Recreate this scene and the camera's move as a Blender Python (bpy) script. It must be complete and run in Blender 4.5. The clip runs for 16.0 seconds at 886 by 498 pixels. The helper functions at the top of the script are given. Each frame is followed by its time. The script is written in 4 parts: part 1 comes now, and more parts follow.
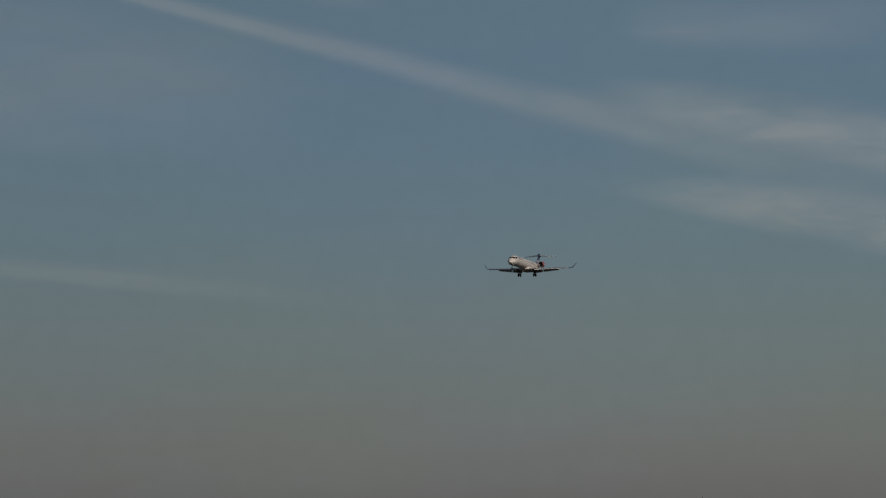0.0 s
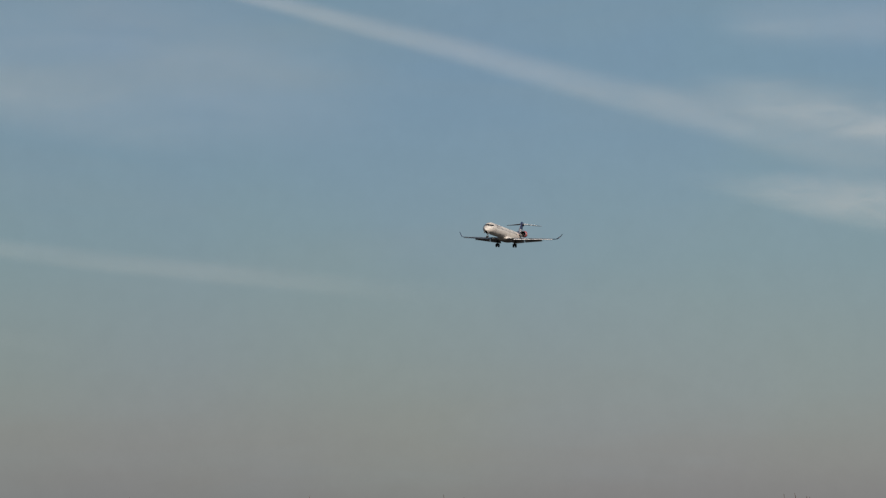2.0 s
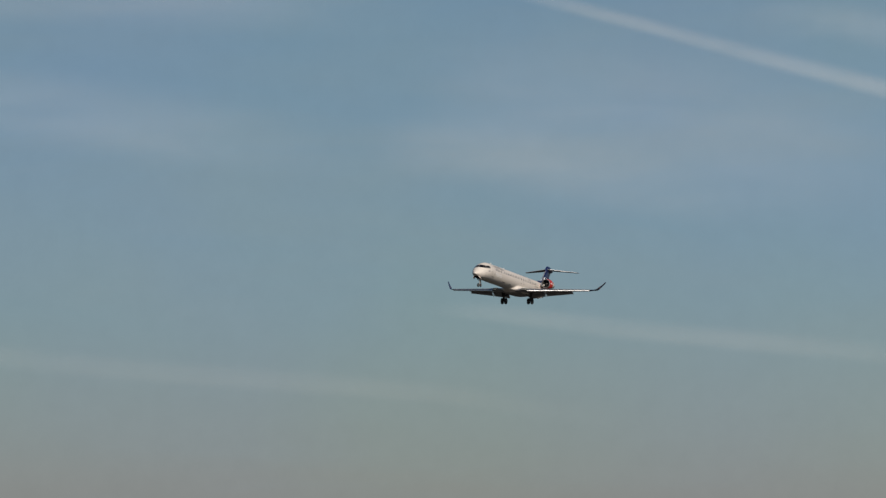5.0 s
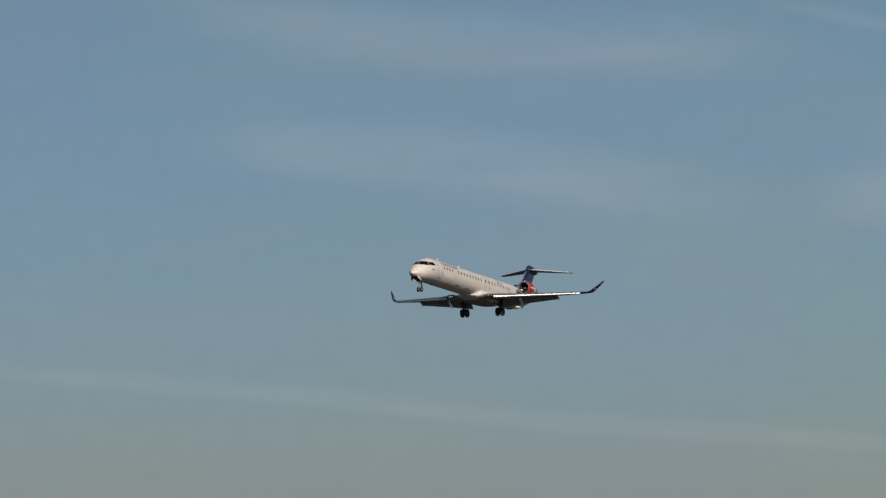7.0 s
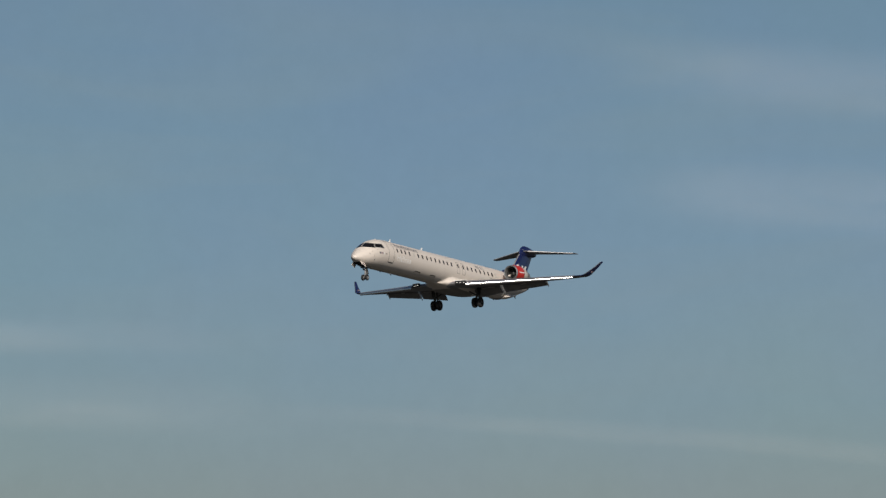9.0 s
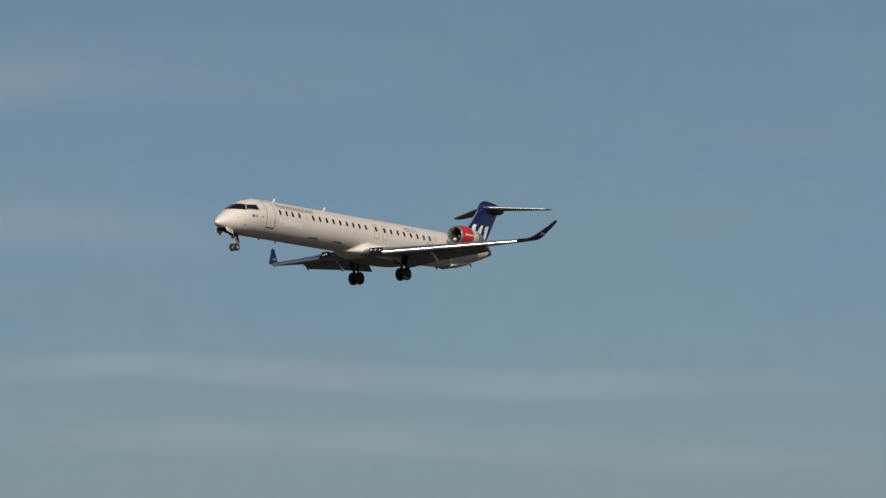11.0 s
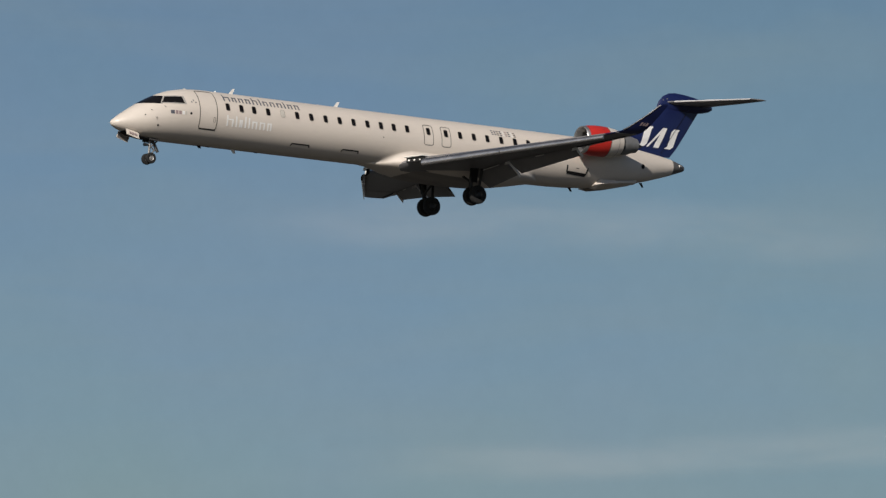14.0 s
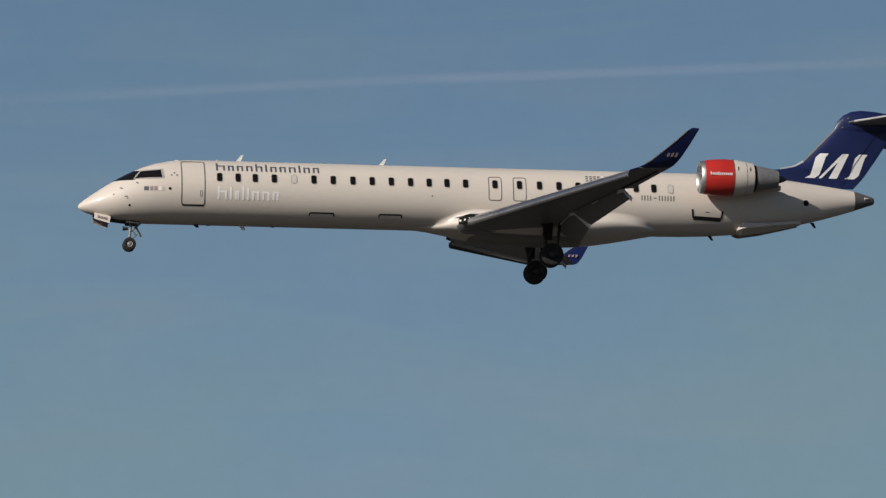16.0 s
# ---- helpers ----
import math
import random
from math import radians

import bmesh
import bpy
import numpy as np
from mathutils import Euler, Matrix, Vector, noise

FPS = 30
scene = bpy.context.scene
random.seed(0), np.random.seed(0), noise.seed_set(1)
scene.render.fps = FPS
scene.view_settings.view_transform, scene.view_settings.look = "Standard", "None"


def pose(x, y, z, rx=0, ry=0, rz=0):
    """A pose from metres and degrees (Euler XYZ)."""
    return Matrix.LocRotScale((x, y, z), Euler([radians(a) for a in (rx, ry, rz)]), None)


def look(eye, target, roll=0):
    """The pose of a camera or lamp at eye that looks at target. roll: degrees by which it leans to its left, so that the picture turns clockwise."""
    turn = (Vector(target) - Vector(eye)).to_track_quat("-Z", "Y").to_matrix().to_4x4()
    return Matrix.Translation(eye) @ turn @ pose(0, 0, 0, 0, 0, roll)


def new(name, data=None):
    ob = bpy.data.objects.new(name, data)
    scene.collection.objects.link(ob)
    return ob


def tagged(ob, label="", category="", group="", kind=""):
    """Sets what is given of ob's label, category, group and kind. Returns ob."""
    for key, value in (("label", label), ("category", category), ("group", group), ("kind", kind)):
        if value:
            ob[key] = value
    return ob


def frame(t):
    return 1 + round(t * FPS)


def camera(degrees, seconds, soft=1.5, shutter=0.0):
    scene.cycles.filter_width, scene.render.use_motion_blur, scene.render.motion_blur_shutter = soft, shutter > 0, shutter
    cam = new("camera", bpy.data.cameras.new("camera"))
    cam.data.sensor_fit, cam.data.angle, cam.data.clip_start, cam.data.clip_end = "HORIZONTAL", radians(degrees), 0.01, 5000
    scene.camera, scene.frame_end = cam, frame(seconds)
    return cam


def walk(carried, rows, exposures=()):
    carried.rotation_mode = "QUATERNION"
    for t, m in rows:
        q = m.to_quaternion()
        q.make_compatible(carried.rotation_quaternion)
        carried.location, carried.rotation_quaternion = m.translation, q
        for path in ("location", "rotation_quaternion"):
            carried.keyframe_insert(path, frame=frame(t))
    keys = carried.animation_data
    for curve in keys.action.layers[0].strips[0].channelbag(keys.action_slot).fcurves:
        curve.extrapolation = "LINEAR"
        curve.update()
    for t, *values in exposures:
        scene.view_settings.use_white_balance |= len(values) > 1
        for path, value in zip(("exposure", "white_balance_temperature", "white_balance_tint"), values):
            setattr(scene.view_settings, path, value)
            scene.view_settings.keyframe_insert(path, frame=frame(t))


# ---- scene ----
FLIGHT_FOV = 9.635
cam = camera(FLIGHT_FOV, 16.0, soft=1.35)


def aim(yaw, tilt, roll):
    """The camera on its tripod head, 1.7 m above the field."""
    m = Matrix.Rotation(radians(yaw), 4, "Z") @ Matrix.Rotation(radians(tilt), 4, "X") @ Matrix.Rotation(radians(roll), 4, "Y")
    return Matrix.Translation((0, 0, 1.7)) @ m @ Matrix.Rotation(radians(90), 4, "X")


# seconds, pan, tilt, roll in degrees
CAM_ROWS = [(0, -74.296, 4.862, 0.04), (0.5, -74.160, 4.842, -0.06), (1, -73.926, 4.808, -0.17), (1.5, -73.634, 4.763, -0.27), (2, -73.279, 4.804, -0.28), (2.5, -73.030, 4.859, -0.28),
            (3, -72.710, 4.959, -0.28), (3.5, -72.286, 5.392, -0.29), (3.7, -72.121, 5.413, -0.29), (4.1, -71.275, 5.444, -0.30), (4.5, -69.714, 5.478, -0.31), (4.9, -67.838, 5.516, -0.31),
            (5.3, -66.042, 5.560, -0.32), (5.8, -64.518, 5.626, -0.33), (6, -64.108, 5.684, -0.34), (6.5, -63.348, 5.915, -0.19), (7, -62.578, 6.074, -0.04), (7.5, -61.777, 6.285, 0.09),
            (8, -60.745, 6.295, 0.22), (8.2, -60.314, 6.384, 0.21), (8.6, -59.075, 6.485, 0.18), (9, -57.823, 6.580, 0.15), (9.4, -56.557, 6.674, 0.13), (9.8, -55.279, 6.768, 0.10),
            (10.3, -53.664, 6.893, 0.07), (10.5, -52.842, 6.982, 0.06), (11, -51.015, 7.098, 0.12), (11.5, -48.601, 7.155, 0.18), (12, -45.173, 7.174, 0.24), (12.5, -41.637, 7.236, 0.21),
            (13, -38.143, 7.564, 0.18), (13.5, -33.040, 7.672, 0.15), (14, -28.877, 7.864, 0.12), (14.5, -23.264, 8.329, 0.09), (15, -17.391, 8.465, 0.09), (15.5, -11.088, 8.743, 0.03),
            (16, -3.033, 8.970, 0.14)]
walk(cam, [(t, aim(a, b, c)) for t, a, b, c in CAM_ROWS], exposures=[(0, -0.8), (0.1, -0.62), (0.2, -0.4), (0.3, -0.2), (0.4, -0.06), (0.5, 0), (16, 0)])

# ---- light ----
SUN_FROM = Vector((-0.686, -0.579, 0.440)).normalized()
world = bpy.data.worlds.new("sky")
scene.world = world
world.use_nodes = True
wn = world.node_tree.nodes
sky = wn.new("ShaderNodeTexSky")
sky.sky_type, sky.sun_disc = "NISHITA", False
sky.sun_elevation = math.asin(SUN_FROM.z)
sky.sun_rotation = math.atan2(SUN_FROM.x, SUN_FROM.y)
sky.dust_density, sky.air_density = 0.4, 0.65
world.node_tree.links.new(sky.outputs[0], wn["Background"].inputs[0])
wn["Background"].inputs[1].default_value = 0.05
sun = new("sun", bpy.data.lights.new("sun", "SUN"))
sun.data.energy, sun.data.angle, sun.data.color = 3.95, radians(0.5), (1.0, 0.92, 0.84)
sun.matrix_world = look((0, 0, 200), Vector((0, 0, 200)) - SUN_FROM)


# ---- materials ----
def nodes_of(name):
    m = bpy.data.materials.new(name)
    m.use_nodes = True
    return m, m.node_tree.nodes, m.node_tree.links, m.node_tree.nodes["Principled BSDF"]


def paint(name, color, rough=0.4, metal=0.0, vary=0.12, grain=1.2, bump=0.0, streak=(1, 1, 1), dirt=(0.30, 0.27, 0.23), dirt_amount=0.0, coat=0.0):
    """A surface with broad stains, fine grain and uneven gloss."""
    m, n, l, b = nodes_of(name)
    tc = n.new("ShaderNodeTexCoord")
    mp = n.new("ShaderNodeMapping")
    mp.inputs["Scale"].default_value = streak
    l.new(tc.outputs["Object"], mp.inputs[0])
    big = n.new("ShaderNodeTexNoise")
    big.inputs["Scale"].default_value, big.inputs["Detail"].default_value = grain, 5
    fine = n.new("ShaderNodeTexNoise")
    fine.inputs["Scale"].default_value, fine.inputs["Detail"].default_value = grain * 14, 4
    l.new(mp.outputs[0], big.inputs[0])
    l.new(mp.outputs[0], fine.inputs[0])
    add = n.new("ShaderNodeMath")
    add.operation = "MULTIPLY_ADD"
    add.inputs[1].default_value = 0.35
    l.new(fine.outputs[0], add.inputs[0])
    l.new(big.outputs[0], add.inputs[2])
    ramp = n.new("ShaderNodeMapRange")
    ramp.inputs[1].default_value, ramp.inputs[2].default_value = 0.45, 0.95
    ramp.inputs[3].default_value, ramp.inputs[4].default_value = 1 - vary, 1 + vary * 0.4
    l.new(add.outputs[0], ramp.inputs[0])
    mul = n.new("ShaderNodeMix")
    mul.data_type, mul.blend_type = "RGBA", "MULTIPLY"
    mul.inputs[0].default_value = 1
    mul.inputs[6].default_value = (*color, 1)
    l.new(ramp.outputs[0], mul.inputs[7])
    out = mul.outputs[2]
    if dirt_amount:
        mask = n.new("ShaderNodeMapRange")
        mask.inputs[1].default_value, mask.inputs[2].default_value = 0.55, 0.75
        mask.inputs[4].default_value = dirt_amount
        l.new(big.outputs[0], mask.inputs[0])
        mix = n.new("ShaderNodeMix")
        mix.data_type = "RGBA"
        l.new(mask.outputs[0], mix.inputs[0])
        l.new(out, mix.inputs[6])
        mix.inputs[7].default_value = (*dirt, 1)
        out = mix.outputs[2]
    l.new(out, b.inputs["Base Color"])
    rr = n.new("ShaderNodeMapRange")
    rr.inputs[3].default_value, rr.inputs[4].default_value = max(rough - 0.1, 0.03), min(rough + 0.12, 1)
    l.new(big.outputs[0], rr.inputs[0])
    l.new(rr.outputs[0], b.inputs["Roughness"])
    b.inputs["Metallic"].default_value = metal
    b.inputs["Coat Weight"].default_value = coat
    b.inputs["Coat Roughness"].default_value = 0.12
    if bump:
        bp = n.new("ShaderNodeBump")
        bp.inputs["Strength"].default_value, bp.inputs["Distance"].default_value = bump, 0.02
        l.new(fine.outputs[0], bp.inputs["Height"])
        l.new(bp.outputs[0], b.inputs["Normal"])
    return m


M_BODY = paint("warm white fuselage paint", (0.705, 0.640, 0.565), 0.5, vary=0.08, grain=0.5, streak=(0.35, 1.5, 1.5), dirt=(0.50, 0.45, 0.37), dirt_amount=0.32, coat=0.16)
M_WHITE = paint("white paint", (0.78, 0.76, 0.71), 0.35, vary=0.06, grain=2)
M_GREY = paint("grey wing paint", (0.20, 0.197, 0.20), 0.45, vary=0.18, grain=0.8, streak=(0.4, 2, 1), dirt=(0.16, 0.15, 0.14), dirt_amount=0.5)
M_SLAT = paint("bare aluminium slat skin", (0.46, 0.452, 0.446), 0.23, metal=0.9, vary=0.08, grain=1.5)
M_METAL = paint("polished leading edge", (0.48, 0.48, 0.475), 0.42, metal=0.85, vary=0.08, grain=2)
M_BLUE = paint("deep blue paint", (0.008, 0.015, 0.076), 0.38, vary=0.12, grain=0.9, coat=0.15)
M_RED = paint("red cowling paint", (0.54, 0.030, 0.022), 0.36, vary=0.08, grain=1.5, coat=0.15)
M_DARK = paint("dark bare metal", (0.10, 0.10, 0.10), 0.5, metal=0.5, vary=0.25, grain=3)
M_CONE = paint("dark grey tail cone", (0.13, 0.125, 0.12), 0.5, vary=0.2, grain=3)
M_BLACK = paint("matt black, also for recess shade", (0.018, 0.018, 0.019), 0.6, vary=0.2, grain=4)
M_BLACK.node_tree.nodes["Principled BSDF"].inputs["Specular IOR Level"].default_value = 0.12
M_SEAM = paint("dark panel gap", (0.13, 0.12, 0.105), 0.7, vary=0.2, grain=4)
M_BRIGHT = paint("bright metal edge", (0.80, 0.79, 0.78), 0.42, metal=0.6, vary=0.08, grain=1.5)
M_BEZEL = paint("bronze window surround", (0.30, 0.265, 0.225), 0.5, vary=0.1, grain=4)
M_SURROUND = paint("grey cockpit surround", (0.40, 0.38, 0.35), 0.5, vary=0.1, grain=4)
M_SHADE = paint("drawn window blind", (0.58, 0.55, 0.49), 0.5, vary=0.05, grain=4)
M_LETTER = paint("dark grey marking", (0.10, 0.105, 0.13), 0.5, vary=0.1, grain=4)
M_PALE = paint("silver white marking", (0.86, 0.855, 0.83), 0.35, vary=0.04, grain=4)
M_TYRE = paint("black tyre rubber", (0.016, 0.016, 0.016), 0.85, vary=0.3, grain=5)
# main wheel hubs and fan blades: surrounding shade is put into this colour
M_RIM = paint("hub and fan metal with shade in it", (0.040, 0.040, 0.039), 0.45, metal=0.4, vary=0.2, grain=6)
M_HUB = paint("pale grey wheel hub", (0.30, 0.30, 0.29), 0.45, metal=0.3, vary=0.2, grain=6)
M_STRUT = paint("gear leg paint", (0.24, 0.24, 0.235), 0.4, metal=0.2, vary=0.2, grain=5)
M_PAN = paint("blotchy grey paint", (0.30, 0.275, 0.255), 0.6, vary=0.3, grain=0.9, streak=(0.3, 1.6, 1.6), dirt=(0.10, 0.09, 0.085), dirt_amount=0.6)
# gear leg paint again, with the shade under the wing in its colour
M_LEG_SHADED = paint("main gear leg paint with shade in it", (0.035, 0.035, 0.034), 0.5, metal=0.3, vary=0.25, grain=5)
M_CREST = paint("faded crest paint", (0.36, 0.27, 0.27), 0.5, vary=0.2)
M_BARK = paint("bare twig bark", (0.15, 0.125, 0.115), 0.9, vary=0.3, grain=3, bump=0.4)


def glass_material():
    m, n, l, b = nodes_of("dark aircraft glass")
    b.inputs["Base Color"].default_value = (0.010, 0.009, 0.009, 1)
    b.inputs["Roughness"].default_value = 0.08
    b.inputs["IOR"].default_value = 1.38
    return m


M_GLASS = glass_material()


def lamp_material():
    m, n, l, b = nodes_of("lit landing lamp")
    b.inputs["Base Color"].default_value = (0.5, 0.5, 0.5, 1)
    b.inputs["Emission Color"].default_value = (1.0, 0.93, 0.80, 1)
    b.inputs["Emission Strength"].default_value = 0.8
    return m


M_LAMP = lamp_material()


def ground_material():
    m, n, l, b = nodes_of("winter grass field")
    tc = n.new("ShaderNodeTexCoord")
    a = n.new("ShaderNodeTexNoise")
    a.inputs["Scale"].default_value, a.inputs["Detail"].default_value = 0.02, 8
    c = n.new("ShaderNodeTexNoise")
    c.inputs["Scale"].default_value, c.inputs["Detail"].default_value = 3, 4
    l.new(tc.outputs["Object"], a.inputs[0])
    l.new(tc.outputs["Object"], c.inputs[0])
    mixf = n.new("ShaderNodeMath")
    mixf.operation = "MULTIPLY"
    l.new(a.outputs[0], mixf.inputs[0])
    l.new(c.outputs[0], mixf.inputs[1])
    r = n.new("ShaderNodeValToRGB")
    r.color_ramp.elements[0].position, r.color_ramp.elements[0].color = 0.12, (0.024, 0.024, 0.020, 1)
    r.color_ramp.elements[1].position, r.color_ramp.elements[1].color = 0.42, (0.056, 0.052, 0.044, 1)
    l.new(mixf.outputs[0], r.inputs[0])
    l.new(r.outputs[0], b.inputs["Base Color"])
    b.inputs["Roughness"].default_value = 0.95
    bp = n.new("ShaderNodeBump")
    bp.inputs["Distance"].default_value = 0.06
    l.new(c.outputs[0], bp.inputs["Height"])
    l.new(bp.outputs[0], b.inputs["Normal"])
    return m


SKY_R = 4300.0
#  elevation in degrees, linear colour of the clear hazy sky
SKY_STEPS = [(0.0, (0.200, 0.198, 0.198)), (1.9, (0.200, 0.197, 0.196)), (2.5, (0.250, 0.250, 0.238)), (3.3, (0.257, 0.286, 0.277)), (4.7, (0.219, 0.313, 0.348)), (6.2, (0.194, 0.300, 0.388)),
             (8.4, (0.172, 0.276, 0.380)), (11.0, (0.138, 0.232, 0.345)), (15.0, (0.110, 0.195, 0.320))]


def sky_material():
    """Glow of the distant sky: a haze gradient with faint drawn-out veils."""
    m, n, l, b = nodes_of("hazy sky glow")
    n.remove(b)
    tc = n.new("ShaderNodeTexCoord")
    sep = n.new("ShaderNodeSeparateXYZ")
    l.new(tc.outputs["Object"], sep.inputs[0])
    el = n.new("ShaderNodeMapRange")
    el.inputs[1].default_value, el.inputs[2].default_value = 0, SKY_R * math.tan(radians(15))
    l.new(sep.outputs[2], el.inputs[0])
    ramp = n.new("ShaderNodeValToRGB")
    e = ramp.color_ramp.elements
    for i, (deg, c) in enumerate(SKY_STEPS):
        k = math.tan(radians(deg)) / math.tan(radians(15))
        s = e[0] if i == 0 else e[-1] if i == len(SKY_STEPS) - 1 else e.new(k)
        s.position, s.color = k, (*c, 1)
    ramp.color_ramp.interpolation = "B_SPLINE"
    l.new(el.outputs[0], ramp.inputs[0])
    mp = n.new("ShaderNodeMapping")
    mp.inputs["Rotation"].default_value = (radians(4), radians(3), 0)
    mp.inputs["Scale"].default_value = (1, 1, 5.5)
    l.new(tc.outputs["Object"], mp.inputs[0])
    veil = n.new("ShaderNodeTexNoise")
    veil.inputs["Scale"].default_value, veil.inputs["Detail"].default_value, veil.inputs["Roughness"].default_value = 0.0022, 6, 0.5
    veil.inputs["Distortion"].default_value = 0.6
    l.new(mp.outputs[0], veil.inputs[0])
    k = n.new("ShaderNodeMapRange")
    k.inputs[1].default_value, k.inputs[2].default_value, k.inputs[4].default_value = 0.42, 0.75, 0.30
    l.new(veil.outputs[0], k.inputs[0])
    mix = n.new("ShaderNodeMix")
    mix.data_type = "RGBA"
    l.new(k.outputs[0], mix.inputs[0])
    l.new(ramp.outputs[0], mix.inputs[6])
    mix.inputs[7].default_value = (0.250, 0.310, 0.328, 1)
    # a little brighter towards the far end of the runway
    east = n.new("ShaderNodeMapRange")
    east.interpolation_type = "SMOOTHSTEP"
    east.inputs[1].default_value, east.inputs[2].default_value = SKY_R * 0.22, SKY_R * 0.37
    east.inputs[3].default_value, east.inputs[4].default_value = 1.015, 0.965
    l.new(sep.outputs[1], east.inputs[0])
    abeam = n.new("ShaderNodeMapRange")
    abeam.interpolation_type = "SMOOTHSTEP"
    abeam.inputs[1].default_value, abeam.inputs[2].default_value = SKY_R * 0.955, SKY_R
    abeam.inputs[3].default_value, abeam.inputs[4].default_value = 1.0, 0.94
    l.new(sep.outputs[1], abeam.inputs[0])
    both = n.new("ShaderNodeMath")
    both.operation = "MULTIPLY"
    l.new(east.outputs[0], both.inputs[0])
    l.new(abeam.outputs[0], both.inputs[1])
    # slow drift between blue and greenish haze, and a fine uneven grain of thin ice cloud
    drift = n.new("ShaderNodeTexNoise")
    drift.inputs["Scale"].default_value, drift.inputs["Detail"].default_value = 0.0032, 2
    l.new(tc.outputs["Object"], drift.inputs[0])
    dk = n.new("ShaderNodeMapRange")
    dk.inputs[1].default_value, dk.inputs[2].default_value = 0.35, 0.65
    l.new(drift.outputs[0], dk.inputs[0])
    hue = n.new("ShaderNodeMix")
    hue.data_type = "RGBA"
    hue.inputs[6].default_value, hue.inputs[7].default_value = (1.0, 1.012, 0.968, 1), (0.992, 0.992, 1.015, 1)
    l.new(dk.outputs[0], hue.inputs[0])
    tint = n.new("ShaderNodeMix")
    tint.data_type, tint.blend_type = "RGBA", "MULTIPLY"
    tint.inputs[0].default_value = 1
    l.new(mix.outputs[2], tint.inputs[6])
    l.new(hue.outputs[2], tint.inputs[7])
    fine = n.new("ShaderNodeTexNoise")
    fine.inputs["Scale"].default_value, fine.inputs["Detail"].default_value, fine.inputs["Roughness"].default_value = 0.045, 5, 0.7
    l.new(tc.outputs["Object"], fine.inputs[0])
    fk = n.new("ShaderNodeMapRange")
    fk.inputs[1].default_value, fk.inputs[2].default_value, fk.inputs[3].default_value, fk.inputs[4].default_value = 0.3, 0.7, 0.982, 1.018
    l.new(fine.outputs[0], fk.inputs[0])
    grainy = n.new("ShaderNodeMath")
    grainy.operation = "MULTIPLY"
    l.new(both.outputs[0], grainy.inputs[0])
    l.new(fk.outputs[0], grainy.inputs[1])
    em = n.new("ShaderNodeEmission")
    l.new(grainy.outputs[0], em.inputs[1])
    l.new(tint.outputs[2], em.inputs[0])
    l.new(em.outputs[0], n["Material Output"].inputs[0])
    return m


def trail_material(name, strength, ragged, fibre=0.013, rough=0.5):
    """Thin ice cloud: soft to its sides and ends, torn by noise, lit by the sun."""
    m, n, l, b = nodes_of(name)
    n.remove(b)
    tc = n.new("ShaderNodeTexCoord")
    sep = n.new("ShaderNodeSeparateXYZ")
    l.new(tc.outputs["UV"], sep.inputs[0])

    def bell(sock, lo, hi):
        r1 = n.new("ShaderNodeMapRange")
        r1.interpolation_type = "SMOOTHERSTEP"
        r1.inputs[1].default_value, r1.inputs[2].default_value = 0, lo
        r2 = n.new("ShaderNodeMapRange")
        r2.interpolation_type = "SMOOTHERSTEP"
        r2.inputs[1].default_value, r2.inputs[2].default_value = 1, 1 - hi
        mu = n.new("ShaderNodeMath")
        mu.operation = "MULTIPLY"
        l.new(sock, r1.inputs[0])
        l.new(sock, r2.inputs[0])
        l.new(r1.outputs[0], mu.inputs[0])
        l.new(r2.outputs[0], mu.inputs[1])
        return mu.outputs[0]

    across, along = bell(sep.outputs[1], 0.55, 0.45), bell(sep.outputs[0], 0.35, 0.35)
    mp = n.new("ShaderNodeMapping")
    mp.inputs["Scale"].default_value = (0.55, 0.55, 2.4)
    l.new(tc.outputs["Object"], mp.inputs[0])
    no = n.new("ShaderNodeTexNoise")
    no.inputs["Scale"].default_value, no.inputs["Detail"].default_value, no.inputs["Distortion"].default_value = fibre, 8, 0.5
    no.inputs["Roughness"].default_value = rough
    l.new(mp.outputs[0], no.inputs[0])
    r = n.new("ShaderNodeMapRange")
    r.inputs[1].default_value, r.inputs[2].default_value, r.inputs[3].default_value = 0.3, 0.7, 1 - ragged
    l.new(no.outputs[0], r.inputs[0])
    a = n.new("ShaderNodeMath")
    a.operation = "MULTIPLY"
    l.new(across, a.inputs[0])
    l.new(along, a.inputs[1])
    a2 = n.new("ShaderNodeMath")
    a2.operation = "MULTIPLY"
    l.new(a.outputs[0], a2.inputs[0])
    l.new(r.outputs[0], a2.inputs[1])
    a3 = n.new("ShaderNodeMath")
    a3.operation = "MULTIPLY"
    a3.inputs[1].default_value = strength
    l.new(a2.outputs[0], a3.inputs[0])
    d = n.new("ShaderNodeBsdfDiffuse")
    d.inputs[0].default_value = (0.82, 0.775, 0.71, 1)
    tr = n.new("ShaderNodeBsdfTransparent")
    mx = n.new("ShaderNodeMixShader")
    l.new(a3.outputs[0], mx.inputs[0])
    l.new(tr.outputs[0], mx.inputs[1])
    l.new(d.outputs[0], mx.inputs[2])
    l.new(mx.outputs[0], n["Material Output"].inputs[0])
    return m


# ---- mesh helpers ----
def part(name, bm, material, parent, label="", smooth=True):
    """Links a bmesh as one mesh object under a thing or a part."""
    bmesh.ops.recalc_face_normals(bm, faces=bm.faces)
    me = bpy.data.meshes.new(name)
    bm.to_mesh(me)
    bm.free()
    me.materials.append(material)
    for p in me.polygons:
        p.use_smooth = smooth
    if smooth:
        me.set_sharp_from_angle(angle=radians(42))
    ob = new(name, me)
    ob.parent = parent
    if label:
        ob["label"] = label
    return ob


